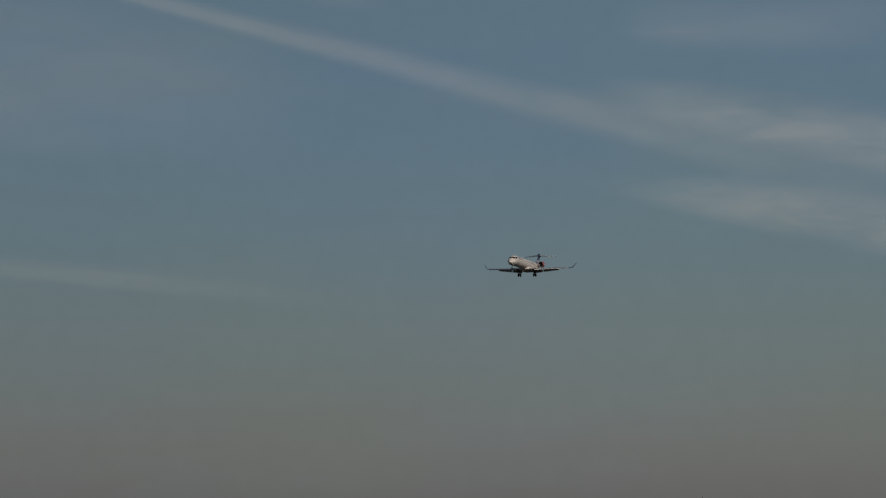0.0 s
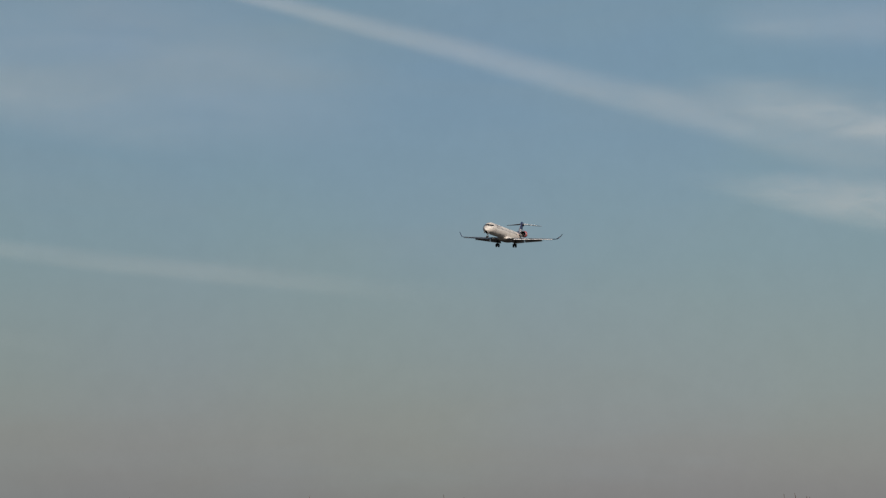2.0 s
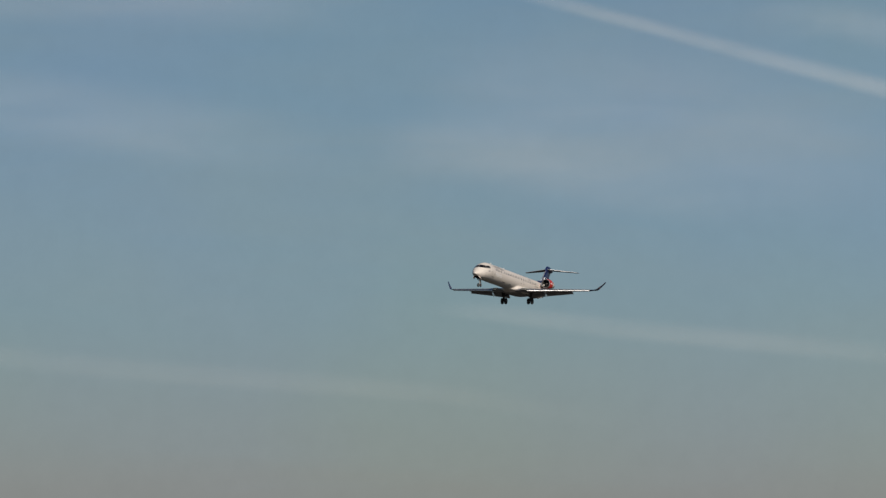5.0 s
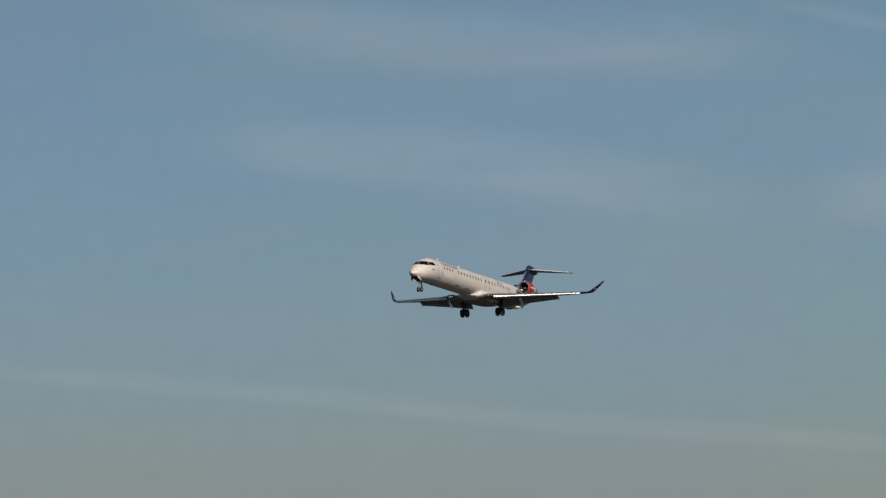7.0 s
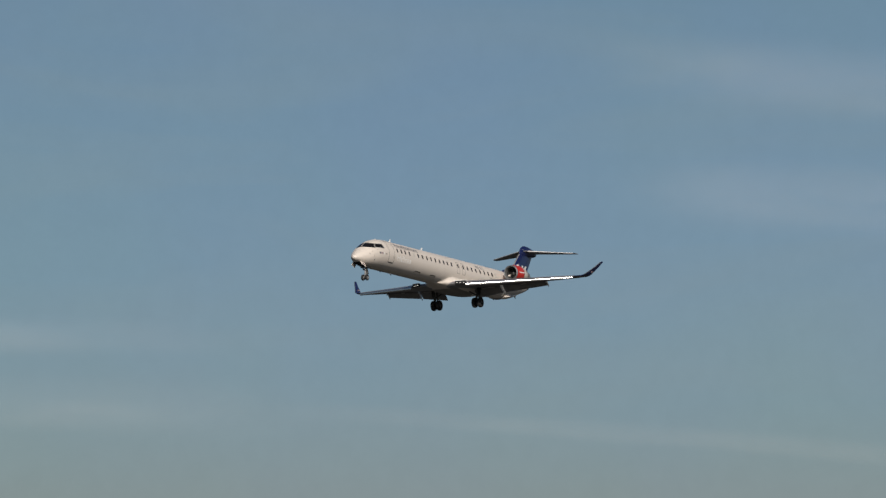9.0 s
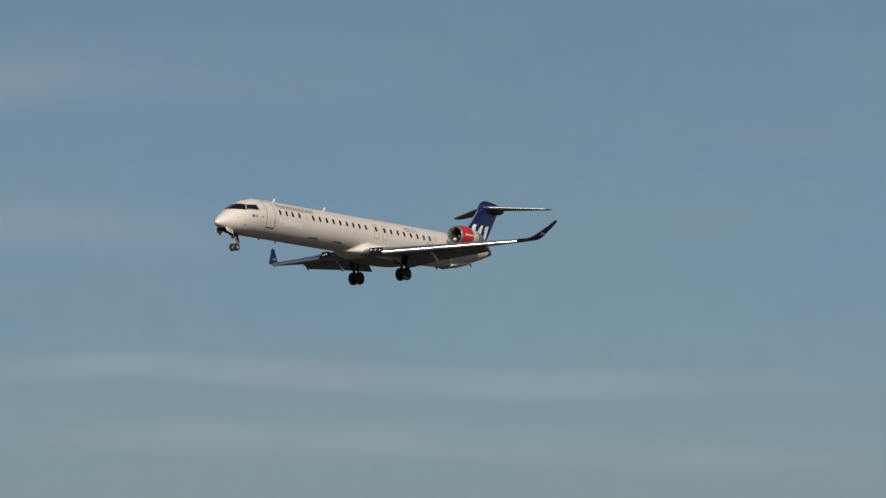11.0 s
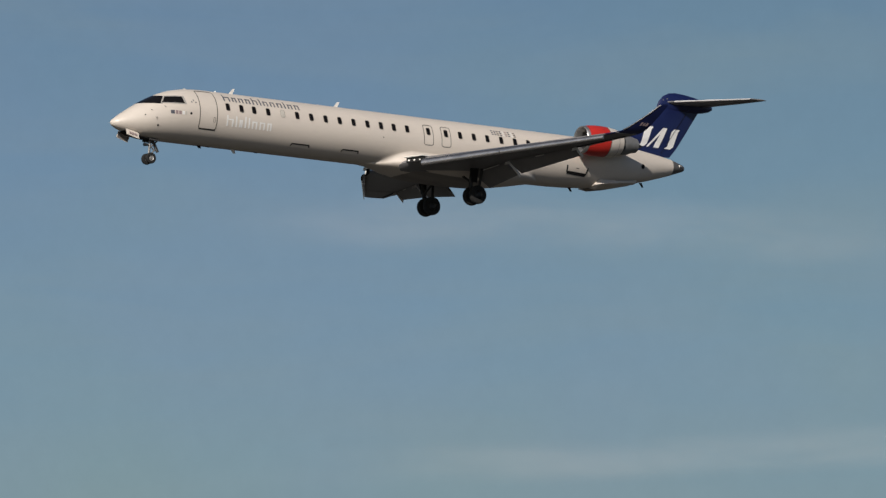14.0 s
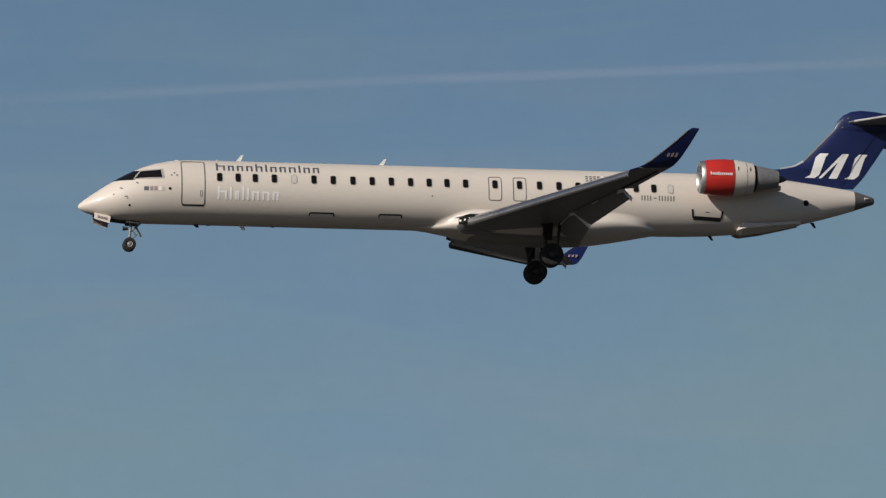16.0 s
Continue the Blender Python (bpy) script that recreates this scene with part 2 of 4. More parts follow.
def loft(rings, cap=True, bm=None):
    """Closed rings of equal count, skinned one to the next."""
    bm = bm or bmesh.new()
    vs = [[bm.verts.new(p) for p in r] for r in rings]
    k = len(rings[0])
    for a, b in zip(vs, vs[1:]):
        for i in range(k):
            j = (i + 1) % k
            bm.faces.new((a[i], a[j], b[j], b[i]))
    if cap:
        bm.faces.new(vs[0])
        bm.faces.new(vs[-1])
    return bm


def tube(a, b, r0, r1=None, n=10, bm=None):
    a, b = Vector(a), Vector(b)
    q = (b - a).to_track_quat("Z", "Y").to_matrix()
    r1 = r0 if r1 is None else r1
    ring = lambda c, r: [c + q @ Vector((r * math.cos(2 * math.pi * i / n), r * math.sin(2 * math.pi * i / n), 0)) for i in range(n)]
    return loft([ring(a, r0), ring(b, r1)], bm=bm)


def slab(points, thick, bm=None):
    """A flat polygon given thickness along its normal."""
    bm = bm or bmesh.new()
    pts = [Vector(p) for p in points]
    nrm = (pts[1] - pts[0]).cross(pts[2] - pts[0]).normalized() * thick / 2
    a, b = [bm.verts.new(p + nrm) for p in pts], [bm.verts.new(p - nrm) for p in pts]
    bm.faces.new(a)
    bm.faces.new(b[::-1])
    for i in range(len(pts)):
        j = (i + 1) % len(pts)
        bm.faces.new((a[i], b[i], b[j], a[j]))
    return bm


def revolve(profile, centre, n=40, bm=None, squash=1.0):
    """profile: (x, r) pairs turned about the x axis through centre; open at both ends."""
    rings = [[Vector((centre[0] + x, centre[1] + r * math.cos(2 * math.pi * i / n), centre[2] + squash * r * math.sin(2 * math.pi * i / n))) for i in range(n)] for x, r in profile]
    return loft(rings, cap=False, bm=bm)


# ---- the aeroplane: x runs aft from the nose, y to starboard, z up; its origin lies 17 m behind the nose ----
OX = 17.0
# station, top, bottom, half width of the fuselage
STATIONS = [(0.00, -0.60, -0.66, 0.03), (0.06, -0.50, -0.74, 0.13), (0.18, -0.41, -0.81, 0.26), (0.40, -0.24, -0.90, 0.43), (0.70, -0.03, -1.00, 0.60), (0.98, 0.16, -1.08, 0.74), (1.45, 0.46, -1.18, 0.93),
            (1.75, 0.63, -1.215, 1.03), (2.03, 0.78, -1.235, 1.10), (2.32, 0.92, -1.25, 1.16), (2.61, 1.05, -1.26, 1.21), (2.90, 1.155, -1.265, 1.255), (3.19, 1.24, -1.265, 1.285), (3.78, 1.36, -1.265, 1.325),
            (4.50, 1.42, -1.265, 1.345), (6.0, 1.425, -1.265, 1.345), (24, 1.425, -1.265, 1.345),
            (25.2, 1.425, -1.25, 1.335), (26.4, 1.42, -1.20, 1.30), (27.5, 1.40, -1.11, 1.23), (28.7, 1.34, -0.94, 1.11), (30.0, 1.22, -0.70, 0.91), (31.2, 1.07, -0.40, 0.69), (32.0, 0.96, -0.17, 0.54), (32.62, 0.86, 0.02, 0.42)]


def station(x):
    for a, b in zip(STATIONS, STATIONS[1:]):
        if x <= b[0]:
            k = max(0.0, (x - a[0]) / (b[0] - a[0]))
            return tuple(p + (q - p) * k for p, q in zip(a[1:], b[1:]))
    return STATIONS[-1][1:]


def skin(x, z, side=-1, lift=0.0):
    """The point of the fuselage's skin at station x and height z, lifted off it."""
    top, bot, w = station(x)
    c, h = (top + bot) / 2, (top - bot) / 2
    s = max(-0.999, min(0.999, (z - c) / h))
    y = w * math.sqrt(1 - s * s)
    n = Vector((0, y / w ** 2, (z - c) / h ** 2)).normalized()
    return Vector((x - OX, side * (y + n.y * lift), z + n.z * lift))


def nose_skin(y, z, lift=0.0):
    """The point of the nose straight behind (y, z)."""
    x = 0.05
    while x < 4.5:
        top, bot, w = station(x)
        c, h = (top + bot) / 2, (top - bot) / 2
        if (y / w) ** 2 + ((z - c) / h) ** 2 <= 1:
            break
        x += 0.01
    return Vector((x - lift - OX, y, z + lift * 0.5))


def patch(outline, side, lift, n=6, bm=None):
    """A closed outline of (x, z) laid on the skin as a fan of strips."""
    bm = bm or bmesh.new()
    cx, cz = sum(p[0] for p in outline) / len(outline), sum(p[1] for p in outline) / len(outline)
    rings = []
    for j in range(1, n + 1):
        k = j / n
        rings.append([bm.verts.new(skin(cx + (x - cx) * k, cz + (z - cz) * k, side, lift)) for x, z in outline])
    mid = bm.verts.new(skin(cx, cz, side, lift))
    m = len(outline)
    for i in range(m):
        bm.faces.new((mid, rings[0][i], rings[0][(i + 1) % m]))
        for a, b in zip(rings, rings[1:]):
            bm.faces.new((a[i], b[i], b[(i + 1) % m], a[(i + 1) % m]))
    return bm


def rounded(x0, x1, z0, z1, r, n=4, lean=0.0):
    out = []
    for cx, cz, a0 in ((x1 - r, z1 - r, 0), (x0 + r, z1 - r, 90), (x0 + r, z0 + r, 180), (x1 - r, z0 + r, 270)):
        for i in range(n + 1):
            a = radians(a0 + 90 * i / n)
            z = cz + r * math.sin(a)
            out.append((cx + r * math.cos(a) + lean * (z - z0), z))
    return out


def dense(outline, step=0.15):
    """The outline with more points, so that it follows the skin's curve."""
    out = []
    for (x0, z0), (x1, z1) in zip(outline, outline[1:] + outline[:1]):
        k = max(1, int(math.hypot(x1 - x0, z1 - z0) / step))
        out += [(x0 + (x1 - x0) * i / k, z0 + (z1 - z0) * i / k) for i in range(k)]
    return out


def seam(outline, side, width, lift, closed=True, bm=None):
    """A narrow band along an outline on the skin: a door's gap."""
    bm = bm or bmesh.new()
    pts = dense(outline) if closed else [p for a, b in zip(outline, outline[1:]) for p in [(a[0] + (b[0] - a[0]) * i / 5, a[1] + (b[1] - a[1]) * i / 5) for i in range(5)]] + [outline[-1]]
    m = len(pts)
    inner, outer = [], []
    for i, (x, z) in enumerate(pts):
        xa, za = pts[i - 1] if (closed or i) else pts[i]
        xb, zb = pts[(i + 1) % m] if (closed or i < m - 1) else pts[i]
        d = Vector((xb - xa, zb - za)).normalized() * width / 2
        outer.append(bm.verts.new(skin(x + d.y, z - d.x, side, lift)))
        inner.append(bm.verts.new(skin(x - d.y, z + d.x, side, lift)))
    for i in range(m if closed else m - 1):
        j = (i + 1) % m
        bm.faces.new((outer[i], outer[j], inner[j], inner[i]))
    return bm


def foil(le, chord, z, y, thick, droop=0.0, twist=0.0, n=12, span=(0.0, 1.0)):
    """A wing section: a ring of points from the trailing edge over the top and back below."""
    pts = []
    for i in range(2 * n):
        up = i < n
        u = (i if up else 2 * n - i) / n
        s = 0.5 * (1 + math.cos(math.pi * u))
        s = span[0] + (span[1] - span[0]) * s
        t = 5 * thick * (0.2969 * math.sqrt(max(s, 0)) - 0.126 * s - 0.3516 * s * s + 0.2843 * s ** 3 - 0.1015 * s ** 4)
        camber = 0.10 * thick * math.sin(math.pi * min(1, s))
        dz = (t * 1.05 if up else -t * 0.95) + camber
        x, zz = s * chord, dz * chord
        ca, sa = math.cos(twist), math.sin(twist)
        pts.append(Vector((le + x * ca + zz * sa - OX, y, z - x * sa + zz * ca - droop)))
    return pts


def wing_line(y):
    """Leading edge, chord and height of the wing at y metres from the middle."""
    le = max(15.60, 16.15 + 0.615 * (y - 2.75))
    te = 20.70 + max(0.0, 0.273 * (y - 4.2))
    return le, te - le, -1.35 + 0.070 * y


def flap_line(y):
    """Leading edge, chord and height of the lowered flap."""
    le, ch, z = wing_line(y)
    c = 1.17 - 0.092 * (y - 1.5)
    return le + ch - 0.80 * c - 0.02, c, z - 0.03


# a drooped slat: blunt front, top skin running back, hollow behind
SLAT_SECTION = [(0.10, -0.165), (0.045, -0.150), (0.012, -0.105), (0.0, -0.045), (0.004, 0.02), (0.022, 0.08), (0.065, 0.13), (0.15, 0.185), (0.27, 0.235), (0.42, 0.27), (0.42, 0.255), (0.24, 0.19), (0.13, 0.10), (0.08, -0.02), (0.085, -0.11)]


# height, leading edge, trailing edge and thickness of the fin
FIN_ROWS = ((0.95, 28.1, 32.62, 0.045), (1.36, 28.2, 33.00, 0.05), (1.56, 28.40, 33.15, 0.055), (1.67, 28.80, 33.23, 0.062), (1.74, 29.50, 33.28, 0.078), (1.86, 30.12, 33.36, 0.092), (2.10, 30.55, 33.53, 0.10), (2.80, 31.20, 34.00, 0.10), (3.55, 31.92, 34.52, 0.10))


def fin_skin(x, z, side, lift):
    """The point of the fin's skin at station x and height z."""
    rows = [r for r in FIN_ROWS if r[0] <= z][-1], [r for r in FIN_ROWS if r[0] > z][0]
    k = (z - rows[0][0]) / (rows[1][0] - rows[0][0])
    le, te, th = (p + (q - p) * k for p, q in zip(rows[0][1:], rows[1][1:]))
    u = min(max((x - le) / (te - le), 0.0), 1.0)
    t = 5 * th * (0.2969 * math.sqrt(u) - 0.126 * u - 0.3516 * u * u + 0.2843 * u ** 3 - 0.1015 * u ** 4) * (te - le)
    return Vector((x - OX, side * (t + lift), z))


def glide(rows, u):
    """A smooth curve through rows of numbers, at row u."""
    i = min(int(u), len(rows) - 2)
    k = u - i
    a, b, c, d = rows[max(i - 1, 0)], rows[i], rows[i + 1], rows[min(i + 2, len(rows) - 1)]
    return tuple(0.5 * (2 * q + (r - p) * k + (2 * p - 5 * q + 4 * r - t) * k * k + (3 * q - p - 3 * r + t) * k ** 3) for p, q, r, t in zip(a, b, c, d))


def fairing_ring(x, bot, w, top):
    """A section of the belly fairing: a round belly whose sides run up into the fuselage without a crease."""
    c = (top + bot) / 2
    rise = 0.60 * min(1.0, w / 1.6)
    a, k = Vector((w, c)), Vector((w * 0.99, c + 0.30 * rise))
    m, e = [Vector((-skin(x, c + rise * q, lift=g).y, c + rise * q)) for q, g in ((0.62, 0.03), (1.0, -0.008))]
    side = [a * (1 - t) ** 3 + k * 3 * t * (1 - t) ** 2 + m * 3 * t * t * (1 - t) + e * t ** 3 for t in [i / 10 for i in range(1, 11)]]
    low = [(w * math.cos(q), c + (c - bot) * math.sin(q)) for q in [math.pi * (1 + i / 18) for i in range(19)]]
    return [Vector((x - OX, y, z)) for y, z in low + [tuple(p) for p in side] + [(-p.x, p.y) for p in reversed(side)]]


def build_airliner():
    plane = tagged(new("airliner"), "white twin-jet airliner with blue tail and red engines, wheels down", "aircraft")
    # fuselage
    n = 44
    rings = []
    fine = []
    for a, b in zip(STATIONS, STATIONS[1:]):
        k = max(1, int((b[0] - a[0]) / 0.8))
        fine += [a[0] + (b[0] - a[0]) * i / k for i in range(k)]
    for x in fine + [STATIONS[-1][0]]:
        top, bot, w = station(x)
        c, h = (top + bot) / 2, (top - bot) / 2
        rings.append([Vector((x - OX, w * math.cos(2 * math.pi * i / n), c + h * math.sin(2 * math.pi * i / n))) for i in range(n)])
    body = part("fuselage", loft(rings), M_BODY, plane, "warm white painted fuselage tube")
    # tail cone
    cone = []
    for x, top, bot, w in ((32.60, 0.865, 0.015, 0.425), (32.9, 0.79, 0.12, 0.34), (33.2, 0.695, 0.225, 0.25), (33.42, 0.625, 0.295, 0.175), (33.50, 0.58, 0.34, 0.12)):
        c, h = (top + bot) / 2, (top - bot) / 2
        cone.append([Vector((x - OX, w * math.cos(2 * math.pi * i / 24), c + h * math.sin(2 * math.pi * i / 24))) for i in range(24)])
    part("tail_cone", loft(cone), M_CONE, plane, "dark grey tail cone")
    for s in (-1, 1):
        part("tail_lamp", tube((33.05 - OX, s * 0.30, 0.52), (33.22 - OX, s * 0.25, 0.52), 0.05, 0.035, 8), M_WHITE, plane, "small white tail lamp")
    # belly fairing under the wing
    fair, fair_rows = [], []
    for x, bot, w, top in ((13.6, -1.235, 0.26, -1.16), (14.4, -1.31, 0.44, -1.06), (15.0, -1.40, 0.78, -0.94), (15.4, -1.46, 1.06, -0.82), (15.8, -1.53, 1.36, -0.70), (16.35, -1.61, 1.64, -0.60), (17.0, -1.69, 1.82, -0.53), (18.5, -1.77, 1.80, -0.53), (20.0, -1.78, 1.72, -0.52),
                              (21.2, -1.72, 1.60, -0.45), (22.2, -1.58, 1.42, -0.45), (23.2, -1.40, 1.10, -0.65), (24.0, -1.25, 0.65, -0.95), (24.4, -1.20, 0.25, -1.08)):
        fair_rows.append((x, bot, w, top))
    fair_lines = [glide(fair_rows, j / 4) for j in range(4 * (len(fair_rows) - 1) + 1)]
    for x, bot, w, top in fair_lines:
        fair.append(fairing_ring(x, bot, w, top))
    fairing = part("belly_fairing", loft(fair), M_BODY, plane)
    # darker grey band along the fairing's underside, narrowing at both ends
    bm = bmesh.new()
    prev = None
    for k, (x, bot, w, top) in enumerate(fair_lines[19:36]):
        spread = (12, 28, 40, 47)[min(k, 16 - k, 3)]
        a0, a1, c = 270 - spread, 270 + spread, (top + bot) / 2
        row = []
        for i in range(17):
            a = radians(a0 + (a1 - a0) * i / 16)
            row.append(bm.verts.new((x - OX, (w + 0.008) * math.cos(a), c + (c - bot + 0.008) * math.sin(a))))
        if prev:
            for i in range(16):
                bm.faces.new((prev[i], row[i], row[i + 1], prev[i + 1]))
        prev = row
    part("belly_pan", bm, M_PAN, fairing, "darker grey belly panel")

    # cockpit panes
    for s in (-1, 1):
        bm = bmesh.new()
        rows = []
        for i in range(9):
            u = i / 8
            y = s * (0.025 + u * 0.96)
            lo, hi = 0.41 - 0.05 * u, 0.88 - 0.11 * u
            rows.append([bm.verts.new(nose_skin(y, lo + (hi - lo) * k / 5, 0.012)) for k in range(6)])
        for a, b in zip(rows, rows[1:]):
            for k in range(5):
                bm.faces.new((a[k], b[k], b[k + 1], a[k + 1]))
        part("windscreen_pane", bm, M_GLASS, body, "dark windscreen glass")
        side_pane = [(2.22, 0.41), (3.40, 0.44), (3.33, 0.83), (2.50, 0.79)]
        part("cockpit_side_pane", patch(dense(side_pane), s, 0.010), M_GLASS, body, "dark cockpit side window")
        part("cockpit_frame", seam(side_pane, s, 0.05, 0.014), M_SURROUND, body, "grey window surround")
        part("cockpit_post", seam([(3.43, 0.42), (3.37, 0.86)], s, 0.09, 0.010, closed=False), M_SURROUND, body)
        # service door by the nose and its gap; two exits over the wing
        part("cabin_door", seam(rounded(4.17, 5.12, -0.64, 1.24, 0.10), s, 0.045, 0.006), M_SEAM, body, "dark gap round the cabin door")
        part("door_sill", seam([(4.20, -0.655), (5.10, -0.655)], s, 0.05, 0.008, closed=False), M_BLACK, body)
        for x0 in (16.92, 17.95):
            part("overwing_exit", seam(rounded(x0, x0 + 0.53, -0.16, 0.85, 0.10), s, 0.035, 0.006), M_SEAM, body, "gap round an overwing exit")
        # cabin windows
        for i, x in enumerate((5.73, 6.49, 7.20, 7.99, 8.81, 9.63, 10.43, 11.25, 12.05, 12.85, 13.65, 14.43, 15.17, 15.95, 17.18, 18.21, 19.05, 19.87, 20.67, 21.50, 22.32, 23.12, 23.87, 24.58)):
            shut = i in (4, 23)
            pane = part("window", patch(rounded(x - 0.105, x + 0.105, 0.345, 0.695, 0.065), s, 0.012, 3), M_SHADE if shut else M_GLASS, body, "cabin window with its blind drawn" if shut else "dark cabin window")
            part("window_frame", seam(rounded(x - 0.115, x + 0.115, 0.335, 0.705, 0.075), s, 0.018, 0.013), M_BEZEL, pane)
        # lower hold hatches and the aft baggage door
        for x0, x1 in ((9.47, 10.52), (12.36, 13.34)):
            part("hatch_step", seam([(x0, -0.93), (x0 + 0.04, -0.82), (x1 - 0.04, -0.82), (x1, -0.93)], s, 0.055, 0.008, closed=False), M_BLACK, body, "dark slot of a lower hatch")
        hold = part("baggage_door", seam([(25.50, -0.30), (25.54, -0.62), (26.74, -0.66), (26.80, -0.34)], s, 0.08, 0.010, closed=False), M_BLACK, body, "black recess of the baggage door")
        part("door_recess", seam([(25.56, -0.64), (26.74, -0.68)], s, 0.15, 0.012, closed=False), M_BLACK, hold)
        part("door_handle", seam([(26.06, -0.40), (26.24, -0.41)], s, 0.035, 0.012, closed=False), M_SEAM, hold)
        part("door_latch", seam(rounded(4.93, 5.02, -0.30, -0.08, 0.03, 2), s, 0.02, 0.008), M_SEAM, body)
        part("vent", patch(rounded(30.30, 30.54, 0.04, 0.28, 0.11), s, 0.010, 2), M_BLACK, body)
        for x, z, r in ((2.05, -0.69, 0.045), (3.68, -0.01, 0.06), (1.4, -0.25, 0.03), (14.55, -0.05, 0.03)):
            part("port", patch(rounded(x - r, x + r, z - r, z + r, r * 0.95), s, 0.010, 1), M_BLACK, body)
        for x, z in ((1.75, 0.0), (2.4, 0.22), (1.95, -0.33)):
            base, tip = skin(x, z, s), skin(x - 0.12, z - 0.03, s, 0.12)
            part("probe", tube(base, tip, 0.018, 0.012, 6), M_DARK, body)
        # flags and crest: plain coloured blocks
        for k, (x, w, mat) in enumerate(((2.62, 0.20, M_LETTER), (2.87, 0.13, M_CREST), (3.04, 0.13, M_CREST), (3.21, 0.13, M_PALE), (3.38, 0.08, M_SHADE))):
            part("nose_marking", patch(rounded(x, x + w, -0.10, 0.07, 0.01, 1), s, 0.008, 1), mat, body)
        for k in range(3):
            part("nose_star", patch(rounded(3.72 + 0.11 * k, 3.79 + 0.11 * k, 0.53 + 0.10 * (k % 2), 0.60 + 0.10 * (k % 2), 0.03, 2), s, 0.008, 1), M_LETTER, body)
        for z in (0.77, 0.87, 0.97):
            for k, mat in enumerate((M_LETTER, M_LETTER, M_SEAM, M_LETTER, M_PALE, M_CREST, M_LETTER, M_PALE, M_SEAM)):
                x = 21.02 + 0.165 * k
                part("flag", patch(rounded(x, x + 0.11, z, z + 0.06, 0.008, 1), s, 0.008, 1), mat, body)
        # the operator's name as plain bars, one to a character
        x = 5.60
        for k, (w, z0, h) in enumerate(((0.36, 0.82, 0.37), (0.24, 0.82, 0.26), (0.26, 0.82, 0.26), (0.26, 0.82, 0.26), (0.28, 0.82, 0.37), (0.07, 0.82, 0.36), (0.26, 0.82, 0.26), (0.26, 0.82, 0.26), (0.28, 0.82, 0.26), (0.07, 0.82, 0.36), (0.26, 0.82, 0.26), (0.26, 0.82, 0.26))):
            stems = ((0.035, h), (w - 0.035, 0.26)) if w > 0.1 else ((w / 2, h),)
            for d, tall in stems:
                part("name_bar", seam([(x + d, z0), (x + d, z0 + tall)], s, 0.075, 0.008, closed=False), M_LETTER, body)
            if w > 0.1:
                part("name_bar", seam([(x + 0.06, z0 + 0.23), (x + w - 0.06, z0 + 0.23)], s, 0.05, 0.0075, closed=False), M_LETTER, body)
            x += w + 0.128
        x = 5.65
        for w, h in ((0.38, 0.52), (0.07, 0.50), (0.18, 0.36), (0.07, 0.54), (0.07, 0.50), (0.29, 0.36), (0.30, 0.36), (0.24, 0.36)):
            for d, tall in (((0.04, h), (w - 0.04, 0.36)) if w > 0.1 else ((w / 2, h),)):
                part("name_bar", seam([(x + d, -0.40), (x + d, -0.40 + tall)], s, 0.085, 0.008, closed=False), M_PALE, body)
            if w > 0.1:
                part("name_bar", seam([(x + 0.06, -0.08), (x + w - 0.06, -0.08)], s, 0.06, 0.0075, closed=False), M_PALE, body)
            x += w + 0.13
        x = 23.32
        for k in range(6):
            if k == 2:
                part("code_bar", seam([(x + 0.03, 0.10), (x + 0.16, 0.10)], s, 0.04, 0.008, closed=False), M_SEAM, body)
            else:
                for d in (0.03, 0.15):
                    part("code_bar", seam([(x + d, 0.0), (x + d, 0.21)], s, 0.042, 0.008, closed=False), M_SEAM, body)
            x += 0.245
    # roof and belly aerials
    for x, h in ((6.48, 0.31), (12.45, 0.31)):
        part("blade_aerial", slab([(x - OX, 0, 1.40), (x + 0.22 - OX, 0, 1.40), (x + 0.36 - OX, 0, 1.40 + h), (x + 0.26 - OX, 0, 1.40 + h)], 0.05), M_WHITE, plane, "white blade aerial", False)
    part("roof_beacon", revolve([(-0.09, 0.0), (-0.07, 0.03), (0.0, 0.045), (0.07, 0.03), (0.09, 0.0)], (4.05 - OX, 0, 1.395), 12), M_WHITE, plane)
    part("roof_beacon", revolve([(-0.05, 0.0), (0.0, 0.05), (0.05, 0.0)], (5.75 - OX, 0, 1.46), 10), M_WHITE, plane)
    for x, h, mat in ((4.72, 0.12, M_BLACK), (6.64, 0.18, M_WHITE), (7.86, 0.04, M_BLACK), (5.18, 0.035, M_BLACK)):
        part("belly_aerial", slab([(x - OX, 0, -1.24), (x + 0.24 - OX, 0, -1.24), (x + 0.29 - OX, 0, -1.26 - h), (x + 0.17 - OX, 0, -1.26 - h)], 0.035), mat, plane, "", False)
    for x, z in ((26.35, -1.22), (30.75, -0.58)):
        part("drain_mast", slab([(x - OX, 0, z + 0.06), (x + 0.16 - OX, 0, z + 0.06), (x + 0.26 - OX, 0, z - 0.16), (x + 0.18 - OX, 0, z - 0.16)], 0.05), M_BLACK, plane, "", False)

    for s in (-1, 1):
        # wing
        ys = [0.6, 1.4, 1.42, 2.3, 3.2, 4.2, 5.0, 6.2, 7.4, 8.02, 8.06, 8.6, 9.8, 10.9, 11.35]
        rings = []
        for y in ys:
            le, ch, z = wing_line(y)
            if 1.4 < y < 8.05:
                ch = flap_line(y)[0] + 0.22 - le
            rings.append(foil(le, ch, z, s * y, 0.130 - 0.0035 * y))
        wing = part("wing", loft(rings), M_GREY, plane, "grey swept wing")
